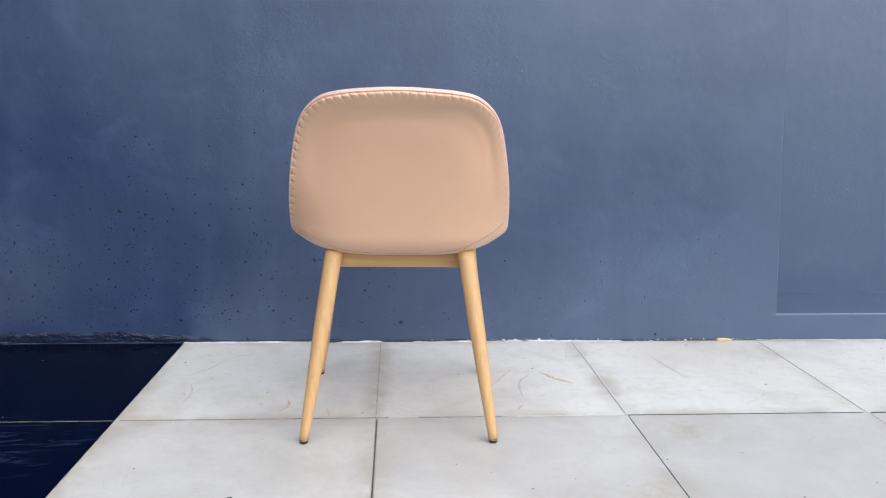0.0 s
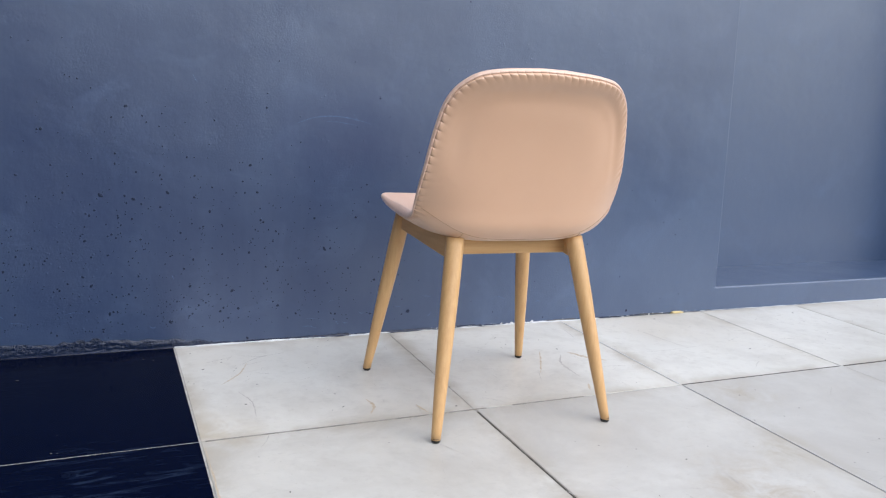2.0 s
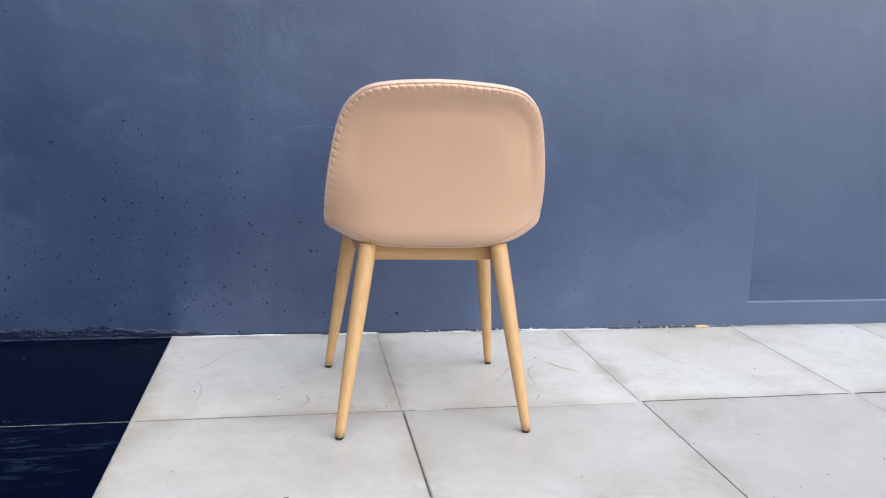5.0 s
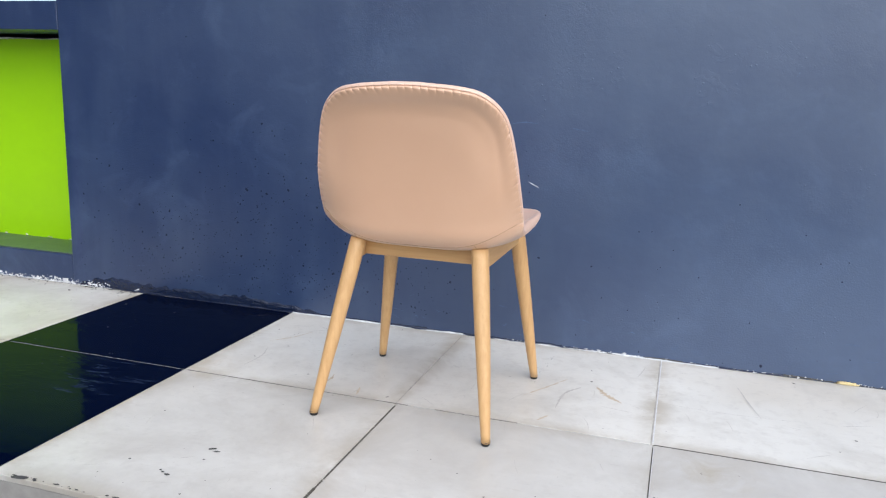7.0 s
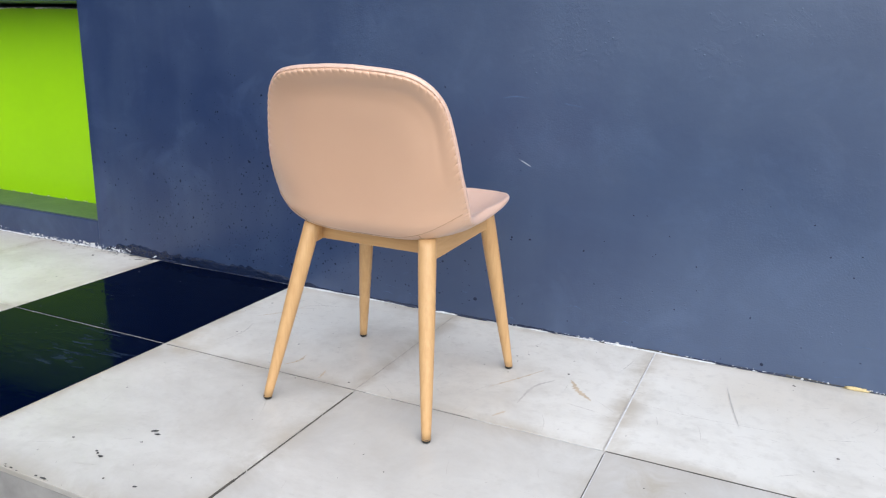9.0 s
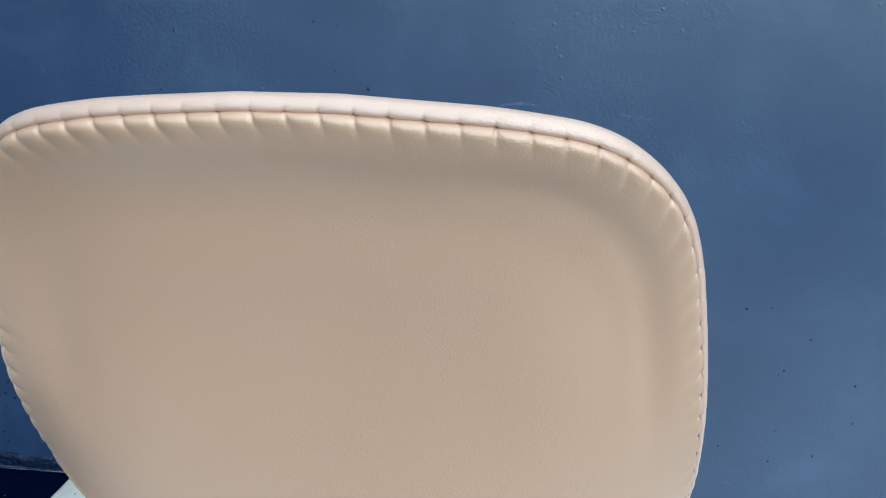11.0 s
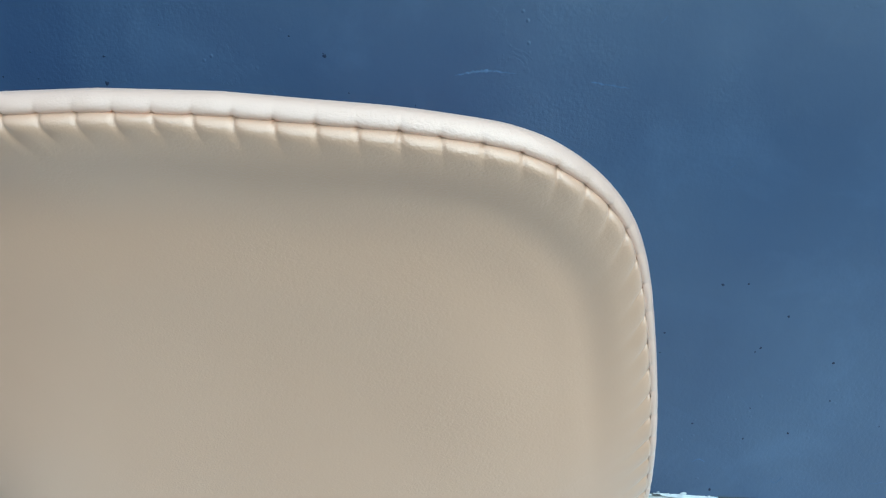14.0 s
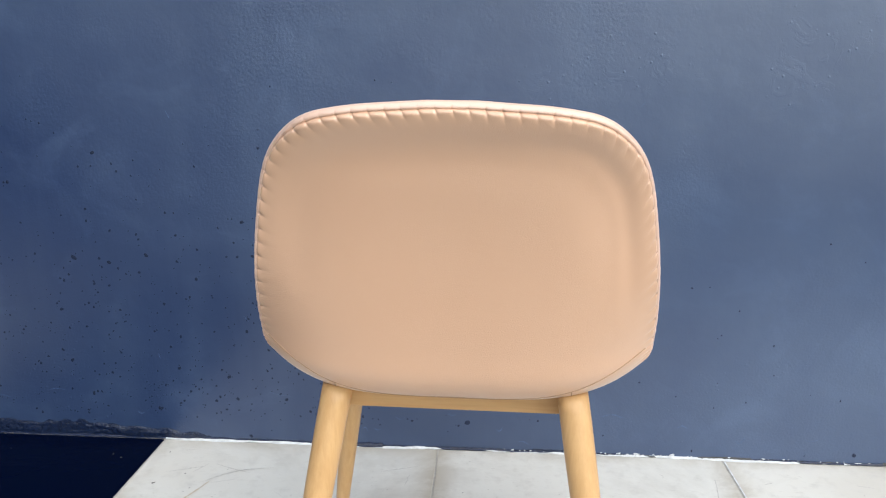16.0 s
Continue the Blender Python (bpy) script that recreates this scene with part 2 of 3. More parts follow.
def leatherette(name, low, high):
    m = Mat(name, rough=0.34, spec=0.75)
    big = m.noise(5, 4, 0.55)
    c = m.mix(m.ramp(big, [(0.3, 0.0), (0.7, 1.0)]), low, high)
    m.color(c)
    m.rough(m.ramp(m.noise(9, 4, 0.6), [(0.3, 0.30), (0.7, 0.38)]))
    m.b.inputs["Sheen Weight"].default_value, m.b.inputs["Sheen Roughness"].default_value = 0.15, 0.4
    m.b.inputs["Coat Weight"].default_value, m.b.inputs["Coat Roughness"].default_value = 0.55, 0.42
    m.b.inputs["Coat IOR"].default_value = 1.6
    grain = m.noise(680, 2, 0.5, m.place((1.0, 1.0, 1.4)), distort=0.25)
    fold = m.noise(90, 4, 0.6, m.place((1.0, 1.0, 1.6)), distort=0.8)
    area = m.ramp(m.noise(7, 3, 0.5), [(0.40, 0.08), (0.66, 1.0)])
    m.bump((m.noise(14, 2, 0.5), 0.10, 0.006), (m.math("MULTIPLY", fold, area), 0.20, 0.0012), (m.math("MULTIPLY", grain, area), 0.45, 0.0009))
    return m.m


def beech(name, along):
    m = Mat(name, rough=0.36, spec=0.45)
    wide = tuple(0.8 if k == along else 14 for k in range(3))
    thin = tuple(0.25 if k == along else 6 for k in range(3))
    fibre = m.noise(9, 6, 0.65, m.place(wide))
    pore = m.noise(60, 3, 0.6, m.place(thin))
    c = m.mix(m.ramp(fibre, [(0.3, 0.0), (0.7, 1.0)]), (0.53, 0.308, 0.130), (0.63, 0.393, 0.185))
    c = m.mix(m.ramp(pore, [(0.62, 0.0), (0.75, 0.25)]), c, (0.48, 0.28, 0.10))
    m.color(c)
    m.bump((fibre, 0.05, 0.001), (pore, 0.05, 0.0005))
    return m.m


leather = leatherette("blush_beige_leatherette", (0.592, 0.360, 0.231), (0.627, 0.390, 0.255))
# paler inner cover: sky brightness on its rim is put into the colour
skylit_leather = leatherette("skylit_blush_leatherette", (0.672, 0.446, 0.338), (0.707, 0.477, 0.363))
wood, wood_x, wood_y = beech("pale_beech_upright", 2), beech("pale_beech_cross", 0), beech("pale_beech_side", 1)
gloss_navy = plain("glossy_navy_drips", (0.007, 0.014, 0.040), 0.16, 0.30, 130, bump=0.9)
thread = plain("beige_thread", (0.58, 0.40, 0.29), 0.7, 0.1, 200)
seam_dark = plain("shadowed_seam_thread", (0.40, 0.25, 0.155), 0.8, 0.1, 200)

# ---- ground, step and tiled floor ----
WALL_X0, WALL_X1 = -1.515, 1.262
STEP_Y, STEP_Z = -1.187, -0.16
ground = part("ground", box(-60, 60, -80, 30, STEP_Z - 0.5, STEP_Z), paving)
tagged(ground, "rough grey paving below the tiled step", "paving", kind="structure")
floor = part("floor", box(-4.2, 4.2, STEP_Y + 0.006, 0.0, STEP_Z, -0.0016), grout)
tagged(floor, "raised terrace of white and navy tiles along the painted wall", "floor", kind="structure")
part("riser", box(-4.2, 4.2, STEP_Y, STEP_Y + 0.006, STEP_Z, -0.0125, 0.001, 1), riser_mat, floor, "pale plastered riser of the step")

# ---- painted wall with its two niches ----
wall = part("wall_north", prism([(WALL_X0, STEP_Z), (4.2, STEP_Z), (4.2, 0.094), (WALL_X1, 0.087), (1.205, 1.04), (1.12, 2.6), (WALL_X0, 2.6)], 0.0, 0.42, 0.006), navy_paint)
tagged(wall, "navy painted masonry wall, pitted and scuffed towards its foot", "wall", kind="structure")
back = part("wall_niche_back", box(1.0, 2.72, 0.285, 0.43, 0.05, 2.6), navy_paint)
tagged(back, "navy painted back of the shallow wall niche", "wall", kind="structure")
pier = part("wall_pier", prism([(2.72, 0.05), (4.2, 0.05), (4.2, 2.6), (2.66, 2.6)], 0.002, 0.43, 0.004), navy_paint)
tagged(pier, "navy painted wall pier beside the niche", "wall", kind="structure")
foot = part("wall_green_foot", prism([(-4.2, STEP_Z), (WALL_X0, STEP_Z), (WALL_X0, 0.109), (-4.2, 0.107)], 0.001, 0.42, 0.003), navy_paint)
tagged(foot, "navy painted wall foot below the green panel", "wall", kind="structure")
sill = part("window_sill_green", box(-4.2, WALL_X0, 0.004, 0.21, 0.1095, 0.113, 0.001, 1), grey_paint)
tagged(sill, "grey painted sill of the green niche", "sill", kind="structure")
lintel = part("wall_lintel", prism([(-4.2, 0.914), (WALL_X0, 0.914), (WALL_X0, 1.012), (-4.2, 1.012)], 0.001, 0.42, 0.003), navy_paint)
tagged(lintel, "navy painted lintel above the green panel", "wall", kind="structure")
panel = part("wall_green_panel", box(-4.2, WALL_X0 + 0.1, 0.205, 0.40, 0.1135, 0.895), green_paint)
tagged(panel, "lime green painted panel set back in the wall", "wall panel", kind="structure")

# added backing: stops sky showing through the gap above the green panel
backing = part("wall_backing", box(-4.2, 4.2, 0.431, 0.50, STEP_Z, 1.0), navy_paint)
tagged(backing, "plain navy backing added behind the wall to keep the sky out", "wall", kind="structure")
# unseen wall, added to darken the left end and its reflections
west = part("added_wall_west", box(-3.4, -3.1, -5.8, 0.5, STEP_Z, 3.8), navy_paint)
tagged(west, "unseen plain navy wall added to darken the terrace's left side", "wall", kind="structure")

# unseen low dark wall, added to shape what the glossy paint reflects
south = part("added_wall_south", box(-3.4, 9.0, -6.1, -5.8, STEP_Z, 0.5), dark_render)
tagged(south, "unseen dark grey wall added to shape the painted wall's reflections", "wall", kind="structure")


# ---- the chair ----
def spline(keys, n):
    """A smooth curve through the keys (rows of numbers), as n evenly spaced rows and their arc lengths."""
    k = np.array(keys, float)
    p = np.vstack([2 * k[0] - k[1], k, 2 * k[-1] - k[-2]])
    rows = []
    for i in range(1, len(p) - 2):
        for t in np.linspace(0, 1, 40, endpoint=False):
            a, b, c, d = p[i - 1], p[i], p[i + 1], p[i + 2]
            rows.append(0.5 * (2 * b + (c - a) * t + (2 * a - 5 * b + 4 * c - d) * t * t + (3 * b - a - 3 * c + d) * t ** 3))
    rows = np.array(rows + [k[-1]])
    s = np.concatenate([[0], np.cumsum(np.linalg.norm(np.diff(rows, axis=0), axis=1))])
    even = np.linspace(0, s[-1], n)
    return np.stack([np.interp(even, s, rows[:, j]) for j in range(k.shape[1])], 1), even


SPINE, SPINE_S = spline([(-0.2254, 0.7512), (-0.2205, 0.735), (-0.2082, 0.70), (-0.1915, 0.64), (-0.1820, 0.58), (-0.1765, 0.53), (-0.1709, 0.472), (-0.1652, 0.428),
                         (-0.1377, 0.4015), (-0.085, 0.3955), (0.0, 0.395), (0.07, 0.399), (0.13, 0.408), (0.20, 0.429), (0.277, 0.457)], 400)
S_END = SPINE_S[-1]
RIM_HALF = [(0, -0.0017), (0.06, 0.0022), (0.10, 0.0053), (0.13, 0.0099), (0.1492, 0.0152), (0.1677, 0.0256), (0.1878, 0.0443), (0.2018, 0.0651), (0.2114, 0.0926), (0.2192, 0.1296),
            (0.2259, 0.17), (0.2307, 0.21), (0.2346, 0.25), (0.2362, 0.29), (0.2366, 0.33), (0.2340, 0.40), (0.2324, 0.47), (0.2315, 0.55), (0.228, 0.62),
            (0.217, 0.672), (0.192, 0.713), (0.15, 0.739), (0.10, 0.7495), (0.05, 0.754), (0, S_END)]
SHELL_T, ROLL_OUT = 0.0158, 0.0067
S_MID = 0.33


LIFT_S = np.linspace(-0.1, 0.9, 1001)
LIFT = np.interp(LIFT_S, [0, 0.055, 0.12, 0.20, 0.25, 0.30, 0.34, 0.38, 0.43, 0.53, 0.64, 0.755], [0.0444, 0.0390, 0.0268, 0.0265, 0.0391, 0.0537, 0.0661, 0.0594, 0.045, 0.047, 0.052, 0.044])
BLUR = np.exp(-(np.arange(-60, 61) / 22) ** 2)
LIFT = np.convolve(np.pad(LIFT, 60, mode="edge"), BLUR / BLUR.sum(), "valid")


def lift(s):
    return np.interp(s, LIFT_S, LIFT)


def shell_point(x, s):
    y, z = np.interp(s, SPINE_S, SPINE[:, 0]), np.interp(s, SPINE_S, SPINE[:, 1])
    h = np.interp(s, [0.10, 0.25, 0.45, 0.60], [0.012, 0.07, 0.07, 0.02])
    dy = np.interp(s + h, SPINE_S, SPINE[:, 0]) - np.interp(s - h, SPINE_S, SPINE[:, 0])
    dz = np.interp(s + h, SPINE_S, SPINE[:, 1]) - np.interp(s - h, SPINE_S, SPINE[:, 1])
    n = np.hypot(dy, dz)
    ny, nz = -dz / n, dy / n
    up = lift(s) * np.abs(x / 0.238) ** np.interp(s, [0, 0.20, 0.33, 0.45, 0.75], [4.1, 4.1, 3.7, 4.2, 4.0])
    return np.stack([x - 0.0010, y + ny * up + 0.0022, z + nz * up], -1)


def shell_normal(x, s):
    e = 0.004
    a = shell_point(x + e, s) - shell_point(x - e, s)
    b = shell_point(x, s + e) - shell_point(x, s - e)
    n = np.cross(b, a)
    return n / np.linalg.norm(n, axis=-1, keepdims=True)


def rim_loop(count):
    right, s = spline(RIM_HALF, 600)
    right = right * (1.009, 1.0)
    right[:, 1] += 0.0012 * np.interp(right[:, 0], [0.10, 0.17, 0.205, 0.222], [0, 1, 1, 0]) * (right[:, 1] < S_MID)
    left = right[::-1][1:-1] * (-1, 1)
    left[:, 1] += 0.0012 * np.interp(left[:, 0], [-0.222, -0.205, -0.15, -0.07], [0, 1, 1, 0]) * (left[:, 1] < S_MID)
    loop = np.vstack([right, left])
    p = np.vstack([loop, loop[:1]])
    arc = np.concatenate([[0], np.cumsum(np.linalg.norm(np.diff(p, axis=0), axis=1))])
    even = np.linspace(0, arc[-1], count, endpoint=False)
    return np.stack([np.interp(even, arc, p[:, j]) for j in range(2)], 1), arc[-1]


def pleat(ph, wide):
    """The depth of the puckers between two stitches: steep before each stitch, running out slowly after it and wider away from the seam."""
    after, before = ph / wide, (1 - ph) / wide
    return np.maximum(0.8 * np.exp(-(after / 0.12) ** 1.4) + 0.2 * np.exp(-(after / 0.34) ** 2), np.exp(-(before / 0.06) ** 2))


def build_shell():
    per = 20
    _, length = rim_loop(100)
    stitches = int(round(length / 0.0172))
    count = stitches * per
    rim, _ = rim_loop(count)
    phase = (np.arange(count) % per) / per
    centre = np.array([0.0, S_MID])
    sewn = np.interp(rim[:, 1], [0.0, 0.43, 0.49, 0.53], [1, 1, 0.4, 0])
    rnd = np.random.RandomState(4)
    deep = np.repeat(0.6 + 0.8 * rnd.rand(stitches), per)
    calm = np.interp(rim[:, 0], [0.19, 0.225], [1.0, 0.6])
    deep = deep * calm
    plump = np.interp(rim[:, 0], [-0.22, -0.15, 0.19, 0.225], [0.9, 0.65, 0.75, 0.75]) * np.repeat(0.65 + 0.7 * rnd.rand(stitches), per)
    reach = np.repeat(0.0060 + 0.0050 * rnd.rand(stitches), per)

    rings, outer = [], []
    radii = list(np.linspace(0.02, 0.80, 24)) + list(np.linspace(0.815, 0.94, 10)) + list(np.linspace(0.947, 0.990, 11)) + [0.9925, 0.9945, 0.9962, 0.9976, 0.9987, 0.9995, 1.0]
    for r in radii:
        q = centre + (rim - centre) * r
        p, n = shell_point(q[:, 0], q[:, 1]), shell_normal(q[:, 0], q[:, 1])
        gap = (1 - r) * np.linalg.norm(rim - centre, axis=1)
        # puckers that lean away from each stitch, and the pull-in along the seam
        ph = (phase - gap * 24) % 1.0
        d = np.minimum(ph, 1 - ph)
        fold = pleat(ph, 1 + gap / 0.008)
        push = -0.0013 * fold * deep * sewn * np.exp(-gap / 0.0034) - 0.0022 * sewn * calm * np.exp(-(((ph + 0.45) % 1.0 - 0.48) / 0.045) ** 2) * np.exp(-gap / 0.0032)
        # the leather swells between the stitches, most where it goes round the side
        pillow = np.sin(np.pi * ph) ** (0.4 + gap / 0.014) - 0.65
        push = push + 0.0017 * pillow * sewn * plump * np.exp(-(gap / reach) ** 1.3)
        push = push + 0.0005 * sewn * calm * (1 - np.exp(-(d / 0.24) ** 2)) * np.exp(-((gap - 0.0042) / 0.0045) ** 2)
        push = push - 0.0013 * sewn * calm * np.exp(-(gap / 0.0009) ** 2)
        # the padding sags into a shallow hollow beside the upper edge
        side = np.interp(q[:, 0], [-0.2, -0.05, 0.08, 0.17, 0.3], [0.0, 0.05, 0.25, 1.0, 1.0])
        upper = np.interp(q[:, 1], [0, 0.16, 0.27], [1.0, 0.8, 0.0])
        push = push - 0.0028 * side * upper * np.exp(-((gap - 0.034) / 0.0125) ** 2)
        # the back hollows a little below the padded top
        push = push - 0.0042 * np.interp(rim[:, 1], [0.03, 0.12, 0.20], [1.0, 0.6, 0.0]) * np.exp(-((gap - 0.058) / 0.027) ** 2)
        # a fuller roll of padding under the top seam
        k = np.clip((0.041 - gap) / 0.038, 0, 1)
        push = push + 0.0040 * np.interp(rim[:, 1], [0.02, 0.10, 0.20], [1.0, 0.45, 0.0]) * k * k * (3 - 2 * k) * (1 - np.exp(-(gap / 0.0016) ** 1.2))
        outer.append(p + n * push[:, None])
    edge, en = shell_point(rim[:, 0], rim[:, 1]), shell_normal(rim[:, 0], rim[:, 1])
    tang = np.roll(edge, -1, 0) - np.roll(edge, 1, 0)
    out = np.cross(tang, en)
    out /= np.linalg.norm(out, axis=1, keepdims=True)
    out *= np.sign((out * (edge - shell_point(rim[:, 0] * 0.9, S_MID + (rim[:, 1] - S_MID) * 0.9))).sum(1))[:, None]
    d = np.minimum(phase, 1 - phase)
    fold = 0.7 * np.exp(-(d / 0.05) ** 2) + 0.3 * np.exp(-(d / 0.12) ** 2)
    thick = np.interp(rim[:, 1], [0.40, 0.52, 0.66], [SHELL_T, 0.022, 0.010])
    roll = []
    for a in [0.0, 0.05, 0.11, 0.18, 0.27, 0.38, 0.52] + list(np.linspace(0.68, math.pi, 12)):
        c, s = math.cos(a), math.sin(a)
        pull = -0.0016 * sewn * fold * deep * math.exp(-a / 0.22) - 0.0008 * sewn * calm * math.exp(-(a / 0.14) ** 2)
        pull = pull + 0.0003 * sewn * calm * (1 - np.exp(-(d / 0.24) ** 2)) * math.exp(-((a - 0.42) / 0.3) ** 2)
        pull = pull + 0.0010 * sewn * np.maximum(plump - 0.4, 0) * (np.sin(np.pi * phase) ** 0.7 - 0.55) * math.exp(-(a / 1.0) ** 2)
        p = edge - en * (thick / 2 * (1 - c))[:, None] + out * (ROLL_OUT * s)
        roll.append(p + (en * c + out * s) * pull[:, None])
    inner = []
    for r in list(np.linspace(0.97, 0.02, 26)):
        q = centre + (rim - centre) * r
        inner.append(shell_point(q[:, 0], q[:, 1]) - shell_normal(q[:, 0], q[:, 1]) * (thick + np.interp(q[:, 1], [0.22, 0.30, 0.44, 0.54], [0.012, 0.003, 0.003, 0.012]) * (1 - r ** 3))[:, None])

    def sheet(layers, cap):
        verts = np.vstack(layers)
        faces = []
        for k in range(len(layers) - 1):
            a, b = k * count, (k + 1) * count
            for i in range(count):
                j = (i + 1) % count
                faces.append((a + i, a + j, b + j, b + i))
        if cap == "first":
            faces.append(tuple(range(count))[::-1])
        elif cap == "last":
            m = (len(layers) - 1) * count
            faces.append(tuple(range(m, m + count)))
        return verts, faces

    return sheet(outer, "first"), sheet(roll + inner, "last"), (edge, en, out, sewn, per, stitches)


def tube(points, radius, sides=6):
    """A round cord along the points."""
    p = np.array(points, float)
    d = np.gradient(p, axis=0)
    d /= np.linalg.norm(d, axis=1, keepdims=True)
    ref = np.array([0.13, 0.31, 0.94])
    u = np.cross(d, ref)
    u /= np.linalg.norm(u, axis=1, keepdims=True)
    v = np.cross(d, u)
    rad = np.broadcast_to(np.asarray(radius, float), (len(p),))
    verts, faces = [], []
    for i in range(len(p)):
        for k in range(sides):
            a = 2 * math.pi * k / sides
            verts.append(p[i] + rad[i] * (math.cos(a) * u[i] + math.sin(a) * v[i]))
    for i in range(len(p) - 1):
        for k in range(sides):
            j = (k + 1) % sides
            faces.append((i * sides + k, i * sides + j, (i + 1) * sides + j, (i + 1) * sides + k))
    faces.append(tuple(range(sides))[::-1])
    faces.append(tuple((len(p) - 1) * sides + k for k in range(sides)))
    return verts, faces


def fixed_normals(name, verts, faces):
    bm = bmesh.new()
    vs = [bm.verts.new(tuple(map(float, v))) for v in verts]
    for f in faces:
        bm.faces.new([vs[i] for i in f])
    bmesh.ops.recalc_face_normals(bm, faces=bm.faces[:])
    return mesh_of(name, bm, True)


def build_chair():
    chair = new("chair")
    tagged(chair, "blush beige leatherette shell chair on tapered beech legs", "chair")
    (ov, of), (cv, cf), (edge, en, out, sewn, per, stitches) = build_shell()
    back_cover = part("back_cover", mesh_from("back_cover", ov, of, True), leather, chair, "smooth beige leatherette back with puckered sewn edge")
    part("seat_cover", mesh_from("seat_cover", cv, cf, True), skylit_leather, chair, "padded inner cover rolled over the rim, paler for its sky light")
    # whip stitches across the rim seam
    verts, faces = [], []
    for k in range(stitches):
        i = k * per
        if sewn[i] < 0.4:
            continue
        n, o, p = en[i], out[i], edge[i]
        line = [p + n * a + o * b for a, b in ((-0.0046, 0.0034), (-0.0030, 0.0018), (-0.0025, 0.0002), (-0.0030, -0.0016), (-0.0048, -0.0036))]
        v, f = tube(line, 0.00045, 5)
        faces += [tuple(q + len(verts) for q in g) for g in f]
        verts += v
    part("stitching", mesh_from("stitching", verts, faces, True), thread, chair, "whip stitches round the back's edge")
    return chair, back_cover


CHAIR_AT = pose(0.0580, -0.5015, 0, 0, 0, -1.04)
chair, back_cover = build_chair()


def seam_line(points, radius=0.0011):
    pts = []
    for x, s in points:
        q = shell_point(np.array([x]), np.array([s]))[0] + shell_normal(np.array([x]), np.array([s]))[0] * 0.0002
        pts.append(q)
    return tube(pts, radius, 5)


def leg(top, bottom, r_top, r_bottom):
    """A round leg, thickest a little below its top, tapering to the foot."""
    top, bottom = np.array(top), np.array(bottom)
    ts = np.linspace(0, 1, 22)
    prof = [r_top * (0.97 + 0.03 * math.sin(min(1, t * 5) * math.pi / 2)) + (r_bottom - r_top) * t ** 1.7 for t in ts]
    pts = [top + (bottom - top) * t for t in ts]
    verts, faces = [], []
    sides = 28
    for p, r in zip(pts, prof):
        for k in range(sides):
            a = 2 * math.pi * k / sides
            verts.append((p[0] + r * math.cos(a), p[1] + r * math.sin(a), p[2]))
    for i in range(len(ts) - 1):
        for k in range(sides):
            j = (k + 1) % sides
            faces.append((i * sides + k, i * sides + j, (i + 1) * sides + j, (i + 1) * sides + k))
    faces.append(tuple(range(sides)))
    faces.append(tuple((len(ts) - 1) * sides + k for k in range(sides))[::-1])
    return fixed_normals("leg", verts, faces)


BACK_TOP, BACK_FOOT = (0.1455, -0.1165, 0.408), (0.2065, -0.222, 0.007)
FRONT_TOP, FRONT_FOOT = (0.165, 0.1485, 0.417), (0.2195, 0.213, 0.007)
for sx in (-1, 1):
    for (tx, ty, tz), (fx, fy, fz) in ((BACK_TOP, BACK_FOOT), (FRONT_TOP, FRONT_FOOT)):
        one = part("leg", leg((sx * tx, ty, tz), (sx * fx, fy, fz), 0.0198, 0.0101), wood, chair)
        v, f = tube([(sx * fx, fy, 0.0), (sx * fx, fy, 0.0015), (sx * fx, fy, 0.006), (sx * fx, fy, 0.010)], [0.0072, 0.0088, 0.0098, 0.0096], 20)
        part("foot_glide", fixed_normals("foot_glide", v, f), black_plastic, one, "black plastic glide")


def rail(a, b, h0, h1, thick, name="rail"):
    """A board from a to b: the middle of its top edge at a and b, its heights there, its thickness."""
    a, b = Vector(a), Vector(b)
    d = (b - a)
    side = Vector((-d.y, d.x, 0)).normalized() * thick / 2
    bm = bmesh.new()
    vs = []
    for p, h in ((a, h0), (b, h1)):
        vs.append([bm.verts.new(p + side), bm.verts.new(p - side), bm.verts.new(p - side - Vector((0, 0, h))), bm.verts.new(p + side - Vector((0, 0, h)))])
    bm.faces.new(vs[0])
    bm.faces.new(vs[1][::-1])
    for i in range(4):
        j = (i + 1) % 4
        bm.faces.new((vs[0][i], vs[1][i], vs[1][j], vs[0][j]))
    bmesh.ops.recalc_face_normals(bm, faces=bm.faces[:])
    bmesh.ops.bevel(bm, geom=bm.edges[:], offset=0.0018, segments=2, affect="EDGES", profile=0.5)
    return bm


part("rail", rail((-0.152, -0.076, 0.407), (0.152, -0.076, 0.407), 0.0445, 0.0445, 0.020), wood_x, chair)
part("rail", rail((-0.165, 0.150, 0.404), (0.165, 0.150, 0.404), 0.024, 0.024, 0.020), wood_x, chair)
for sx in (-1, 1):
    part("rail", rail((sx * 0.150, -0.116, 0.408), (sx * 0.166, 0.150, 0.408), 0.049, 0.028, 0.020), wood_y, chair)
# the sewn lines between the back and the underside
seams = [seam_line([(0.2325 * a, 0.30 + 0.060 * (1 - abs(a) ** 3)) for a in np.linspace(-0.985, 0.985, 60)], 0.0007)]
for sx in (-1, 1):
    seams.append(seam_line([(sx * (0.142 + 0.004 * t), 0.346 + 0.045 * t) for t in np.linspace(0, 1, 10)], 0.0007))
sv, sf = [], []
for v, f in seams:
    sf += [tuple(q + len(sv) for q in g) for g in f]
    sv += v
part("seam", mesh_from("seam", sv, sf, True), seam_dark, chair, "sewn seam round the underside")
chair.matrix_world = CHAIR_AT

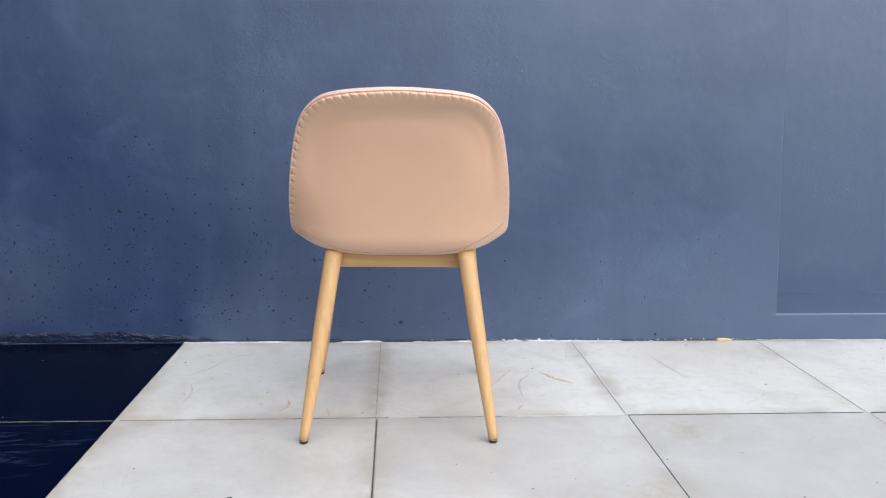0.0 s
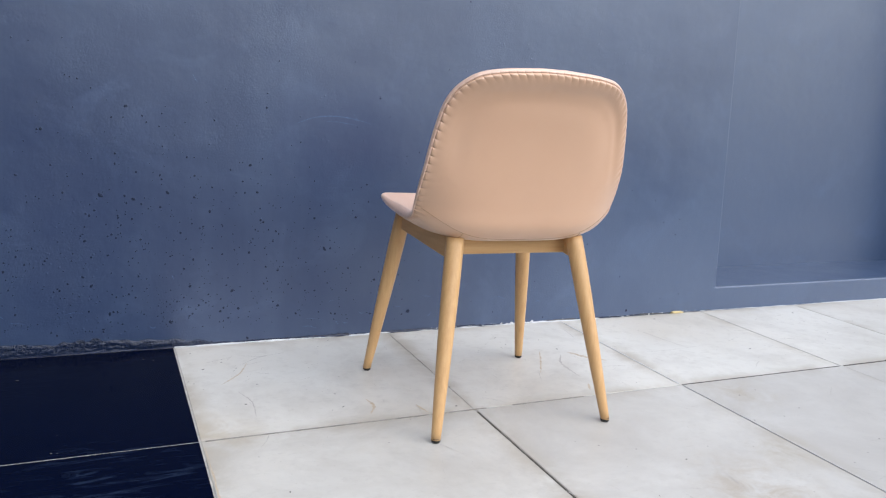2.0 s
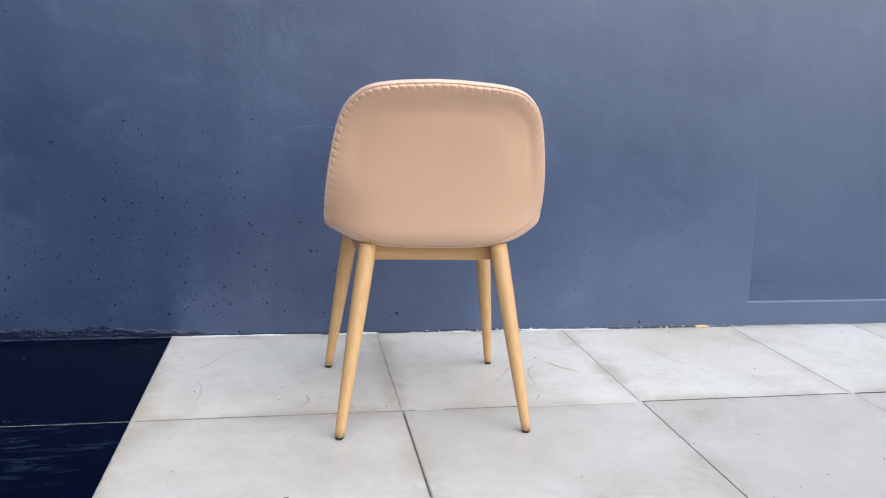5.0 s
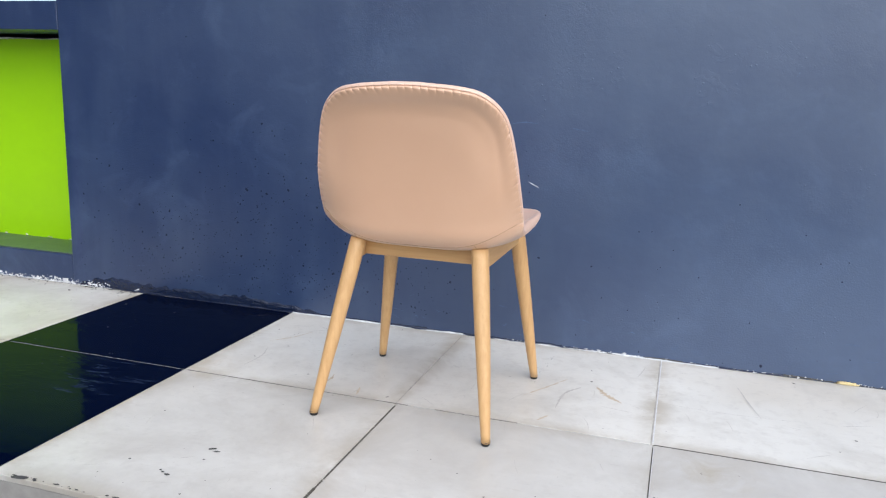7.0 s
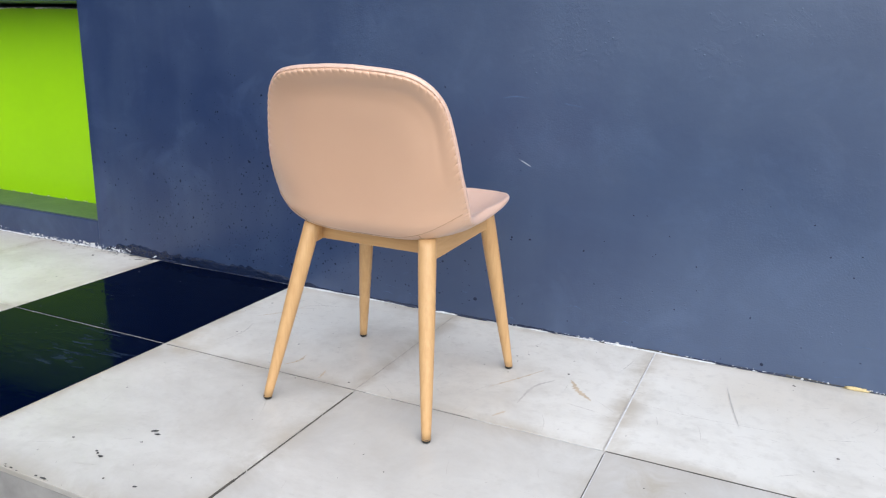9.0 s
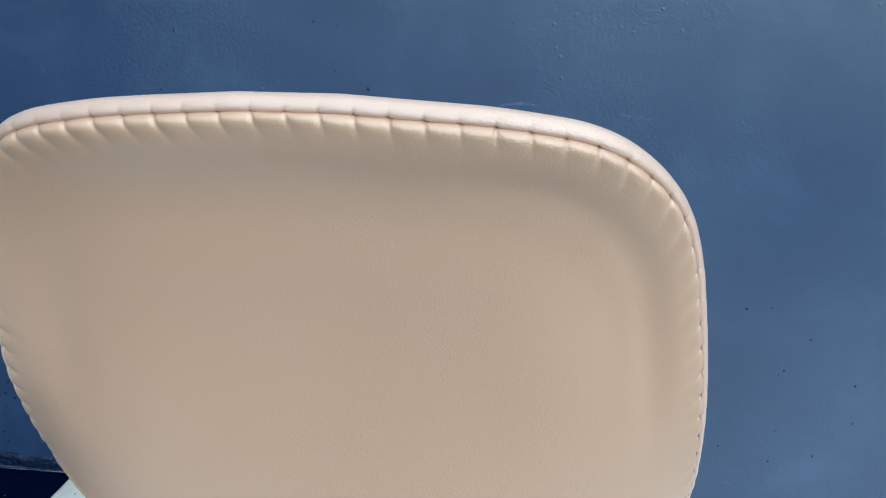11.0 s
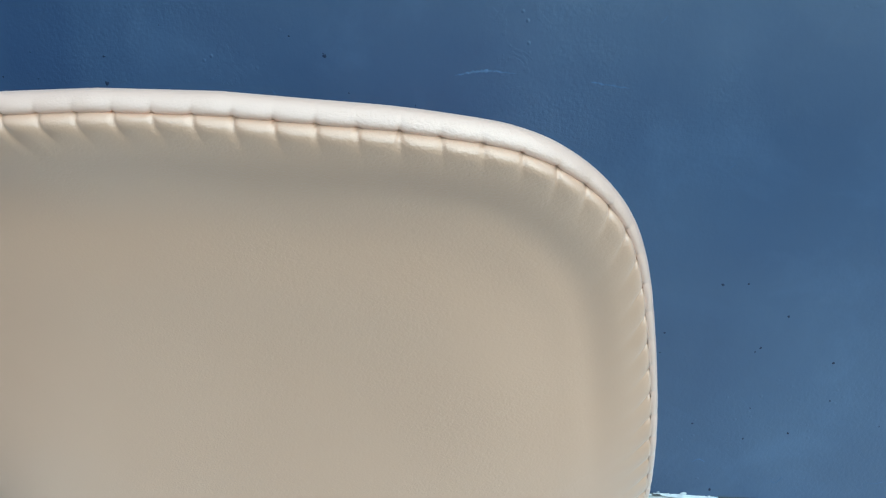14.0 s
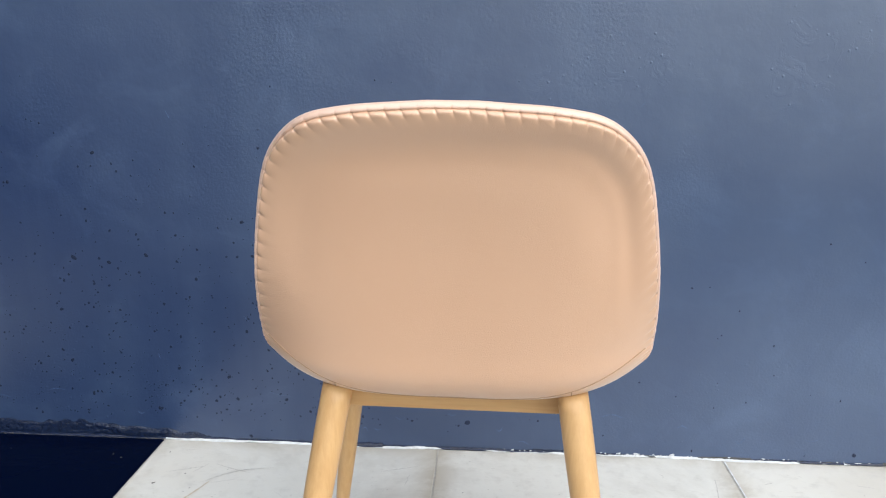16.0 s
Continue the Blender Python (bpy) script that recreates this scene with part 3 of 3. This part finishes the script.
# ---- marks on wall and floor ----
def fleck_mesh(name, spots, plane, lift_by, seed):
    """Small irregular flecks: rows of (a, b, radius, stretch, turn) on the wall (x, z) or on the floor (x, y)."""
    rnd = random.Random(seed)
    verts, faces = [], []
    for a, b, r, st, turn in spots:
        n, base = 8, len(verts)
        ca, sa = math.cos(turn), math.sin(turn)
        for k in range(n):
            t = 2 * math.pi * k / n
            q = r * rnd.uniform(0.7, 1.15)
            u, v = q * math.cos(t) * st, q * math.sin(t)
            u, v = u * ca - v * sa, u * sa + v * ca
            verts.append((a + u, -lift_by, b + v) if plane == "wall" else (a + u, b + v, lift_by))
        verts.append((a, -lift_by - 0.0006, b) if plane == "wall" else (a, b, lift_by + 0.0003))
        for k in range(n):
            f = (base + k, base + (k + 1) % n, base + n)
            faces.append(f)
    return mesh_from(name, verts, faces)


def ribbon(points, width, plane, lift_by, seed, jag=0.5):
    """A ragged thin streak along the points, tapering at both ends."""
    rnd = random.Random(seed)
    k = np.array(points, float)
    p, _ = spline(k, max(12, int(12 * len(points)))) if len(k) > 2 else (np.stack([np.linspace(k[0][j], k[1][j], 16) for j in range(2)], 1), None)
    d = np.gradient(p, axis=0)
    d /= np.linalg.norm(d, axis=1, keepdims=True) + 1e-9
    n = np.stack([-d[:, 1], d[:, 0]], 1)
    verts, faces = [], []
    for i in range(len(p)):
        taper = max(0.12, math.sin(math.pi * (i + 0.5) / len(p)) ** 0.6)
        for sgn in (-1, 1):
            q = p[i] + n[i] * sgn * width / 2 * taper * rnd.uniform(1 - jag, 1 + jag)
            verts.append((q[0], -lift_by, q[1]) if plane == "wall" else (q[0], q[1], lift_by))
    for i in range(len(p) - 1):
        faces.append((2 * i, 2 * i + 1, 2 * i + 3, 2 * i + 2))
    return verts, faces


def joined(name, pieces):
    verts, faces = [], []
    for v, f in pieces:
        faces += [tuple(q + len(verts) for q in g) for g in f]
        verts += list(v)
    return mesh_from(name, verts, faces)


def pit_spots():
    rnd = random.Random(11)
    rows = []
    for x, z in ((-0.633, 0.579), (-0.626, 0.53), (-0.628, 0.434), (-0.555, 0.333), (-0.527, 0.321), (-0.523, 0.302), (-0.478, 0.25), (-0.514, 0.205),
                 (-0.446, 0.259), (-0.385, 0.311), (-0.346, 0.38), (-0.33, 0.303), (-0.363, 0.212), (-0.358, 0.171), (-0.347, 0.123), (-0.408, 0.073),
                 (-0.461, 0.073), (-0.473, 0.047), (-0.513, 0.141), (-0.481, 0.127), (-0.556, 0.132), (-0.608, 0.157), (-0.216, 0.259), (-0.287, 0.334),
                 (-0.273, 0.233), (0.768, 0.47), (0.839, 0.435), (0.987, 0.326), (0.543, 0.376), (0.606, 0.328), (0.432, 0.259), (0.435, 0.292), (0.568, 0.268),
                 (0.201, 0.967), (-0.989, 0.897)):
        rows.append((x, z, rnd.uniform(0.0013, 0.0025), rnd.uniform(0.9, 1.4), rnd.uniform(0, 3.1)))
    for _ in range(1150):
        x, z = rnd.gauss(-0.70, 0.40), abs(rnd.gauss(0.0, 0.30)) + 0.05
        if -1.48 < x < 0.25 and z < 0.78:
            r = min(0.0036, 0.0008 + rnd.expovariate(1 / 0.0007))
            rows.append((x, z, r, rnd.uniform(0.9, 1.6), rnd.uniform(0, 3.1)))
    for _ in range(90):
        x, z = rnd.uniform(-1.45, 1.18), rnd.uniform(0.03, 0.5) ** 1.3
        rows.append((x, z, 0.001 + rnd.expovariate(1 / 0.0009), rnd.uniform(0.9, 1.5), rnd.uniform(0, 3.1)))
    return rows


pits = new("paint_pits", fleck_mesh("paint_pits", pit_spots(), "wall", 0.0004, 3))
pits.data.materials.append(pit_dark)
tagged(pits, "dark pinholes and pits in the navy wall paint", "paint pits", kind="stuff")

rnd = random.Random(21)
scuffs = [ribbon([(-0.292, 0.601), (-0.245, 0.619), (-0.197, 0.626), (-0.14, 0.623), (-0.079, 0.610)], 0.0026, "wall", 0.0005, 1, 0.7),
          ribbon([(-0.21, 0.612), (-0.17, 0.611), (-0.12, 0.604)], 0.0014, "wall", 0.0005, 2, 0.7),
          ribbon([(0.12, 0.66), (0.16, 0.667), (0.20, 0.664)], 0.0030, "wall", 0.0005, 4, 0.9),
          ribbon([(0.30, 0.655), (0.35, 0.648)], 0.0022, "wall", 0.0005, 5, 0.9)]
for _ in range(24):
    x, z = rnd.uniform(-1.4, 1.15), rnd.uniform(0.02, 0.12)
    w = rnd.uniform(0.01, 0.05)
    scuffs.append(ribbon([(x, z), (x + w / 2, z + rnd.uniform(-0.006, 0.006)), (x + w, z + rnd.uniform(-0.008, 0.008))], rnd.uniform(0.0007, 0.002), "wall", 0.0005, rnd.random(), 0.8))
for _ in range(16):
    x, z = rnd.uniform(-1.4, 1.15), rnd.uniform(0.15, 1.0)
    w = rnd.uniform(0.006, 0.02)
    scuffs.append(ribbon([(x, z), (x + w * rnd.uniform(-1, 1), z + w)], rnd.uniform(0.0006, 0.0014), "wall", 0.0005, rnd.random(), 0.8))
nick = new("wall_scratch", joined("wall_scratch", [ribbon([(0.180, 0.494), (0.197, 0.486), (0.214, 0.477)], 0.0019, "wall", 0.0006, 3, 0.4)]))
nick.data.materials.append(white_chip)
tagged(nick, "short white scratch through the navy wall paint", "scratch", kind="stuff")
scuff = new("wall_scuffs", joined("wall_scuffs", scuffs))
scuff.data.materials.append(chalk)
tagged(scuff, "pale scuffs and scratches on the navy wall", "scuff marks", kind="stuff")



def relief(x0, x1, top, seed, amp, step=0.004):
    """Crinkled coats of paint along the wall's foot, with a ragged upper edge that runs out into the wall."""
    nx, nz = int((x1 - x0) / step), int(top / 0.0028)
    off = Vector((seed * 7.3, 0, 0))
    verts, faces = [], []
    for i in range(nx + 1):
        x = x0 + (x1 - x0) * i / nx
        edge = top * (0.62 + 0.55 * noise.noise(Vector((x * 5, seed, 0))) + 0.25 * noise.noise(Vector((x * 31, seed, 3))))
        ends = min(1, (x - x0) / 0.08, (x1 - x) / 0.35)
        for k in range(nz + 1):
            z = 0.0006 + top * k / nz
            ridge = 1 - abs(noise.noise(Vector((x * 22, z * 85, 0)) + off)) * 2.2
            fine = 1 - abs(noise.noise(Vector((x * 60, z * 210, 5)) + off)) * 2.0
            lump_ = noise.noise(Vector((x * 9, z * 26, 2)) + off)
            m = max(0.0, min(1.0, (edge * ends - z) / 0.012 + 0.5 * lump_))
            verts.append((x, 0.0012 - m * (0.0016 + amp * max(0, 0.30 + 0.5 * lump_ + 0.40 * max(0, ridge) ** 3 + 0.22 * max(0, fine) ** 3)), z))
    for i in range(nx):
        for k in range(nz):
            a = i * (nz + 1) + k
            faces.append((a, a + nz + 1, a + nz + 2, a + 1))
    return verts, faces


foot_paint = new("trim_paint_crust", joined("trim_paint_crust", [relief(-1.5, -0.40, 0.062, 1, 0.0034), relief(-0.30, 0.80, 0.014, 2, 0.0026)]))
foot_paint.data.materials.append(gloss_navy)
tagged(foot_paint, "crinkled glossy navy paint crust along the wall's foot", "paint crust", kind="structure")
for p in foot_paint.data.polygons:
    p.use_smooth = True
rnd = random.Random(33)


def lip(x0, x1, n, seed, h, out_by):
    """A lumpy bead where the wall meets the tiles."""
    rn = random.Random(seed)
    verts, faces = [], []
    prof = [(0.0, 1.0), (0.45, 0.86), (0.9, 0.45), (1.0, 0.0)]
    hh = oo = 0.5
    for i in range(n + 1):
        x = x0 + (x1 - x0) * i / n
        hh = min(1, max(0.05, hh + rn.uniform(-0.09, 0.09)))
        oo = min(1, max(0.15, oo + rn.uniform(-0.15, 0.15)))
        for a, b in prof:
            verts.append((x, -out_by * oo * a - 0.0003, max(0.0002, h * hh * b)))
    for i in range(n):
        for k in range(3):
            faces.append((4 * i + k, 4 * i + 4 + k, 4 * i + 5 + k, 4 * i + 1 + k))
    return verts, faces


paint_lip = new("trim_paint_bead", joined("trim_paint_bead", [lip(-1.5, -0.12, 230, 1, 0.009, 0.007), lip(-0.12, 0.93, 200, 2, 0.006, 0.005)]))
paint_lip.data.materials.append(gloss_navy)
tagged(paint_lip, "lumpy glossy navy paint along the wall's foot", "paint bead", kind="structure")
grout_bead = new("trim_white_joint", joined("trim_white_joint", [lip(-4.1, -1.2, 260, 5, 0.006, 0.011), lip(-0.6, 0.95, 260, 6, 0.005, 0.010), lip(1.2, 2.4, 180, 7, 0.004, 0.009)]))
grout_bead.data.materials.append(white_chip)
tagged(grout_bead, "ragged white joint between wall and tiles", "joint", kind="structure")

hole = new("wall_foot_gap", joined("wall_foot_gap", [lip(0.93, 1.25, 60, 9, 0.015, 0.004), lip(0.55, 0.66, 24, 10, 0.008, 0.008), lip(0.02, 0.93, 170, 12, 0.0075, 0.0032)]))
hole.data.materials.append(black_mark)
tagged(hole, "dark broken gap at the foot of the wall", "gap", kind="structure")


def lump(name, x, y, z, sx, sy, sz, seed):
    bm = bmesh.new()
    bmesh.ops.create_icosphere(bm, subdivisions=3, radius=1.0)
    for v in bm.verts:
        k = 1 + 0.7 * noise.noise(v.co * 2.3 + Vector((seed, 0, 0)))
        v.co = Vector((x + v.co.x * sx * k, y + v.co.y * sy * k, max(0.0005, z + v.co.z * sz * k)))
    return mesh_of(name, bm, True)


crumbs = []
for _ in range(420):
    x = -1.22 - abs(rnd.gauss(0, 0.42))
    crumbs.append((x, abs(rnd.gauss(0, 0.008)) + 0.001, 0.0008 + rnd.expovariate(1 / 0.0012), rnd.uniform(0.9, 2.4), rnd.uniform(-0.5, 0.5)))
for _ in range(70):
    crumbs.append((rnd.uniform(0.1, 1.2), rnd.uniform(0.001, 0.006), 0.0005 + rnd.expovariate(1 / 0.0007), rnd.uniform(1.0, 3.0), rnd.uniform(-0.3, 0.3)))
splash = new("plaster_splashes", fleck_mesh("plaster_splashes", [c for c in crumbs if c[0] > -3.0], "wall", 0.0016, 17))
splash.data.materials.append(white_chip)
tagged(splash, "white plaster splashes along the wall's foot", "plaster splashes", kind="stuff")
rubble = [(c[0], -0.004 - rnd.expovariate(1 / 0.012), c[2], c[3], rnd.uniform(0, 3.1)) for c in crumbs[:200] if c[0] > -3.0]
grit = new("floor_grit", fleck_mesh("floor_grit", rubble, "floor", 0.0012, 19))
grit.data.materials.append(black_mark)
tagged(grit, "dark grit scattered where tiles meet the wall", "grit", kind="stuff")

filler = new("filler_lump", lump("filler_lump", 1.09, -0.004, 0.001, 0.026, 0.006, 0.006, 3))
filler.data.materials.append(foam)
tagged(filler, "yellowed filler crumb at the foot of the navy wall", "debris")

rnd = random.Random(44)
crumbs_up = [(rnd.gauss(2.50, 0.05), rnd.uniform(0.06, 0.2), rnd.uniform(0.002, 0.006), rnd.uniform(1.0, 2.0), rnd.uniform(0, 3.1)) for _ in range(16)]
ledge_crumbs = new("ledge_crumbs", fleck_mesh("ledge_crumbs", crumbs_up, "floor", 0.0928, 45))
ledge_crumbs.data.materials.append(white_chip)
tagged(ledge_crumbs, "white plaster crumbs on the niche ledge", "plaster crumbs", kind="stuff")

# flecks, stains and scratches on the tiles
specks = [(-0.264, -0.954, 0.0040, 2.2, 0.5), (-0.250, -0.962, 0.0032, 2.4, 0.3), (-0.282, -1.077, 0.0040, 1.8, 0.2), (-0.297, -1.071, 0.0032, 1.1, 0.0),
          (-0.306, -1.066, 0.0025, 1.2, 0.0), (-0.143, -1.124, 0.0036, 1.5, 0.4), (-0.215, -1.13, 0.0025, 1.0, 0.0), (-0.391, -1.05, 0.0025, 1.3, 0.0),
          (-0.254, -1.0, 0.0027, 1.2, 0.5), (0.30, -0.12, 0.0022, 1.3, 0.2), (0.42, -0.17, 0.0022, 1.0, 0.2)]
for _ in range(240):
    specks.append((rnd.uniform(-2.4, 2.4), rnd.uniform(-1.17, -0.02), 0.0006 + rnd.expovariate(1 / 0.0007), rnd.uniform(0.8, 1.8), rnd.uniform(0, 3.1)))
for _ in range(70):
    specks.append((rnd.uniform(-0.6, 0.9), -1.1865 + abs(rnd.gauss(0, 0.004)), 0.0007 + rnd.expovariate(1 / 0.0009), rnd.uniform(1.0, 3.0), rnd.uniform(-0.2, 0.2)))
for _ in range(14):
    specks.append((rnd.gauss(-0.40, 0.09), rnd.gauss(-0.27, 0.09), 0.0005 + rnd.expovariate(1 / 0.0005), rnd.uniform(1.0, 2.6), rnd.uniform(0.2, 1.0)))
dirt = new("floor_flecks", fleck_mesh("floor_flecks", specks, "floor", 0.0009, 5))
dirt.data.materials.append(black_mark)
tagged(dirt, "black dirt flecks on the white tiles", "dirt flecks", kind="stuff")

marks = [ribbon([(0.800, -0.14), (0.822, -0.25), (0.845, -0.348)], 0.0028, "floor", 0.0009, 4, 0.6), ribbon([(0.60, -0.335), (0.75, -0.345), (0.95, -0.33)], 0.0011, "floor", 0.0009, 5, 0.8),
         ribbon([(0.41, -0.308), (0.375, -0.37), (0.368, -0.47)], 0.006, "floor", 0.0008, 6, 0.8), ribbon([(-0.46, -0.18), (-0.40, -0.13), (-0.33, -0.11)], 0.0025, "floor", 0.0009, 8, 0.8),
         ribbon([(-0.49, -0.35), (-0.47, -0.42), (-0.475, -0.5)], 0.0035, "floor", 0.0009, 9, 0.8)]
for _ in range(150):
    x, y = rnd.uniform(-0.58, 1.6), rnd.uniform(-1.15, -0.05)
    a, w = rnd.uniform(0, 6.28), rnd.uniform(0.015, 0.09)
    marks.append(ribbon([(x, y), (x + w * math.cos(a) / 2 + rnd.uniform(-0.005, 0.005), y + w * math.sin(a) / 2), (x + w * math.cos(a), y + w * math.sin(a))], rnd.uniform(0.0006, 0.0018), "floor", 0.0009, rnd.random(), 0.8))
scratch = new("floor_scratches", joined("floor_scratches", marks))
scratch.data.materials.append(grey_mark)
tagged(scratch, "grey scratches and drag marks on the white tiles", "scratches", kind="stuff")

stains = [ribbon([(0.278, -0.42), (0.32, -0.35), (0.37, -0.26)], 0.004, "floor", 0.0008, 16, 0.9), ribbon([(-0.52, -0.30), (-0.47, -0.24), (-0.44, -0.17)], 0.0035, "floor", 0.0008, 18, 0.9),
          ribbon([(-0.5935, -0.62), (-0.5930, -0.85), (-0.5935, -1.15)], 0.003, "floor", 0.0008, 17, 0.9),
          ribbon([(0.446, -0.288), (0.475, -0.335), (0.519, -0.378)], 0.013, "floor", 0.0008, 12, 0.7), ribbon([(-0.22, -0.47), (-0.215, -0.51), (-0.235, -0.55)], 0.006, "floor", 0.0008, 13, 0.8),
          ribbon([(-0.12, -0.53), (-0.11, -0.575)], 0.006, "floor", 0.0008, 14, 0.8), ribbon([(0.36, -0.52), (0.34, -0.556)], 0.005, "floor", 0.0008, 15, 0.8)]
stain = new("ochre_stains", joined("ochre_stains", stains))
stain.data.materials.append(rust_stain)
tagged(stain, "faint ochre stains dried on the white tiles", "stains", kind="stuff")

# chipped edges of the green panel
chips = [ribbon([(x, 0.896 + rnd.uniform(-0.002, 0.002)), (x + rnd.uniform(0.02, 0.12), 0.8965 + rnd.uniform(-0.002, 0.002))], rnd.uniform(0.002, 0.006), "wall", -0.2035, rnd.random(), 0.8) for x in np.arange(-2.6, -1.56, 0.085)]
chips += [ribbon([(x, 0.117 + rnd.uniform(-0.001, 0.002)), (x + rnd.uniform(0.01, 0.05), 0.117)], rnd.uniform(0.002, 0.005), "wall", -0.2035, rnd.random(), 0.8) for x in np.arange(-2.6, -1.56, 0.11)]
chip = new("paint_chips", joined("paint_chips", chips))
chip.data.materials.append(white_chip)
tagged(chip, "chipped plaster along the green panel's edges", "paint chips", kind="stuff")

# dirty open joints and the pale joint across the navy tiles
for name, mat_, label, spans in (("joint_dark", dark_gap, "dark open joint between tiles", [(0.0025, -1.18, -0.60), (0.6034, -1.18, -0.60), (1.2025, -1.18, -0.60)]),):
    for x, y0, y1 in spans:
        part(name, box(x - 0.0016, x + 0.0016, y0, y1, -0.008, -0.0008), mat_, floor, label)
part("joint_pale", box(-1.198, -0.6, -0.5889, -0.5871, -0.008, -0.0008), grout, floor, "pale grout line across the navy tiles")
for x0, x1 in ((-0.59, 0.03), (0.10, 0.30), (0.605, 1.19), (1.21, 1.66)):
    part("joint_grey", box(x0, x1, -0.5889, -0.5871, -0.008, 0.0007), mid_joint if x0 < 0.5 else dark_gap, floor, "grey joint between tiles")
for x0, x1 in ((0.03, 0.10), (0.30, 0.595), (1.19, 1.21)):
    part("joint_pale", box(x0, x1, -0.5888, -0.5872, -0.008, -0.0004), pale_grout, floor, "pale grout line")
part("joint_gap", box(0.0005, 0.0060, -1.184, -1.02, -0.008, 0.0006), dark_gap, floor, "wide black gap where the grout has fallen out")
part("joint_pale", box(0.6050, 0.6062, -1.18, -0.60, -0.008, 0.0004), white_chip, floor, "white grout smeared along a joint")
part("joint_pale", box(0.6016, 0.6042, -0.58, -0.01, -0.008, 0.0004), white_chip, floor, "white grout smeared along a joint")
for x, y0, y1 in ((0.0, -0.586, -0.004), (0.6, -0.586, -0.004), (1.2025, -0.586, -0.02)):
    part("joint_pale", box(x - 0.0013, x + 0.0013, y0, y1, -0.008, -0.0009), grout, floor, "pale grout line")

# ---- floor tiles ----
def tile_mesh(name, w, d, material):
    me = mesh_of(name, box(-w / 2, w / 2, -d / 2, d / 2, -0.012, 0.0, 0.0012, 2))
    me.materials.append(material)
    return me


COLS = [-4.2, -3.6, -3.0, -2.4, -1.8, -1.2, -0.6, 0.0, 0.6, 1.2, 1.665, 2.265, 2.865, 3.465, 4.065]
ROWS = [(-0.588, -0.004), (-1.190, -0.588)]
shared = {}
rng = random.Random(7)
for r, (y0, y1) in enumerate(ROWS):
    for x0, x1 in zip(COLS, COLS[1:]):
        dark = x0 == -1.2
        gap = 0.0035
        w, d = round(x1 - x0 - gap, 4), round(y1 - y0 - gap, 4)
        key = (w, d, dark, r)
        if key not in shared:
            shared[key] = tile_mesh("tile", w, d, navy_tile if dark else (white_tile, trodden_tile)[r])
        t = new("tile", shared[key])
        t.parent = floor
        t.location = ((x0 + x1) / 2 + rng.uniform(-0.0008, 0.0008) + (0.004 if r and x0 > -0.1 else 0), (y0 + y1) / 2, rng.uniform(-0.0006, 0.0004))
        t.rotation_euler = (0, 0, radians(rng.uniform(-0.08, 0.08)))
        if dark:
            t["label"] = "polished navy tile"
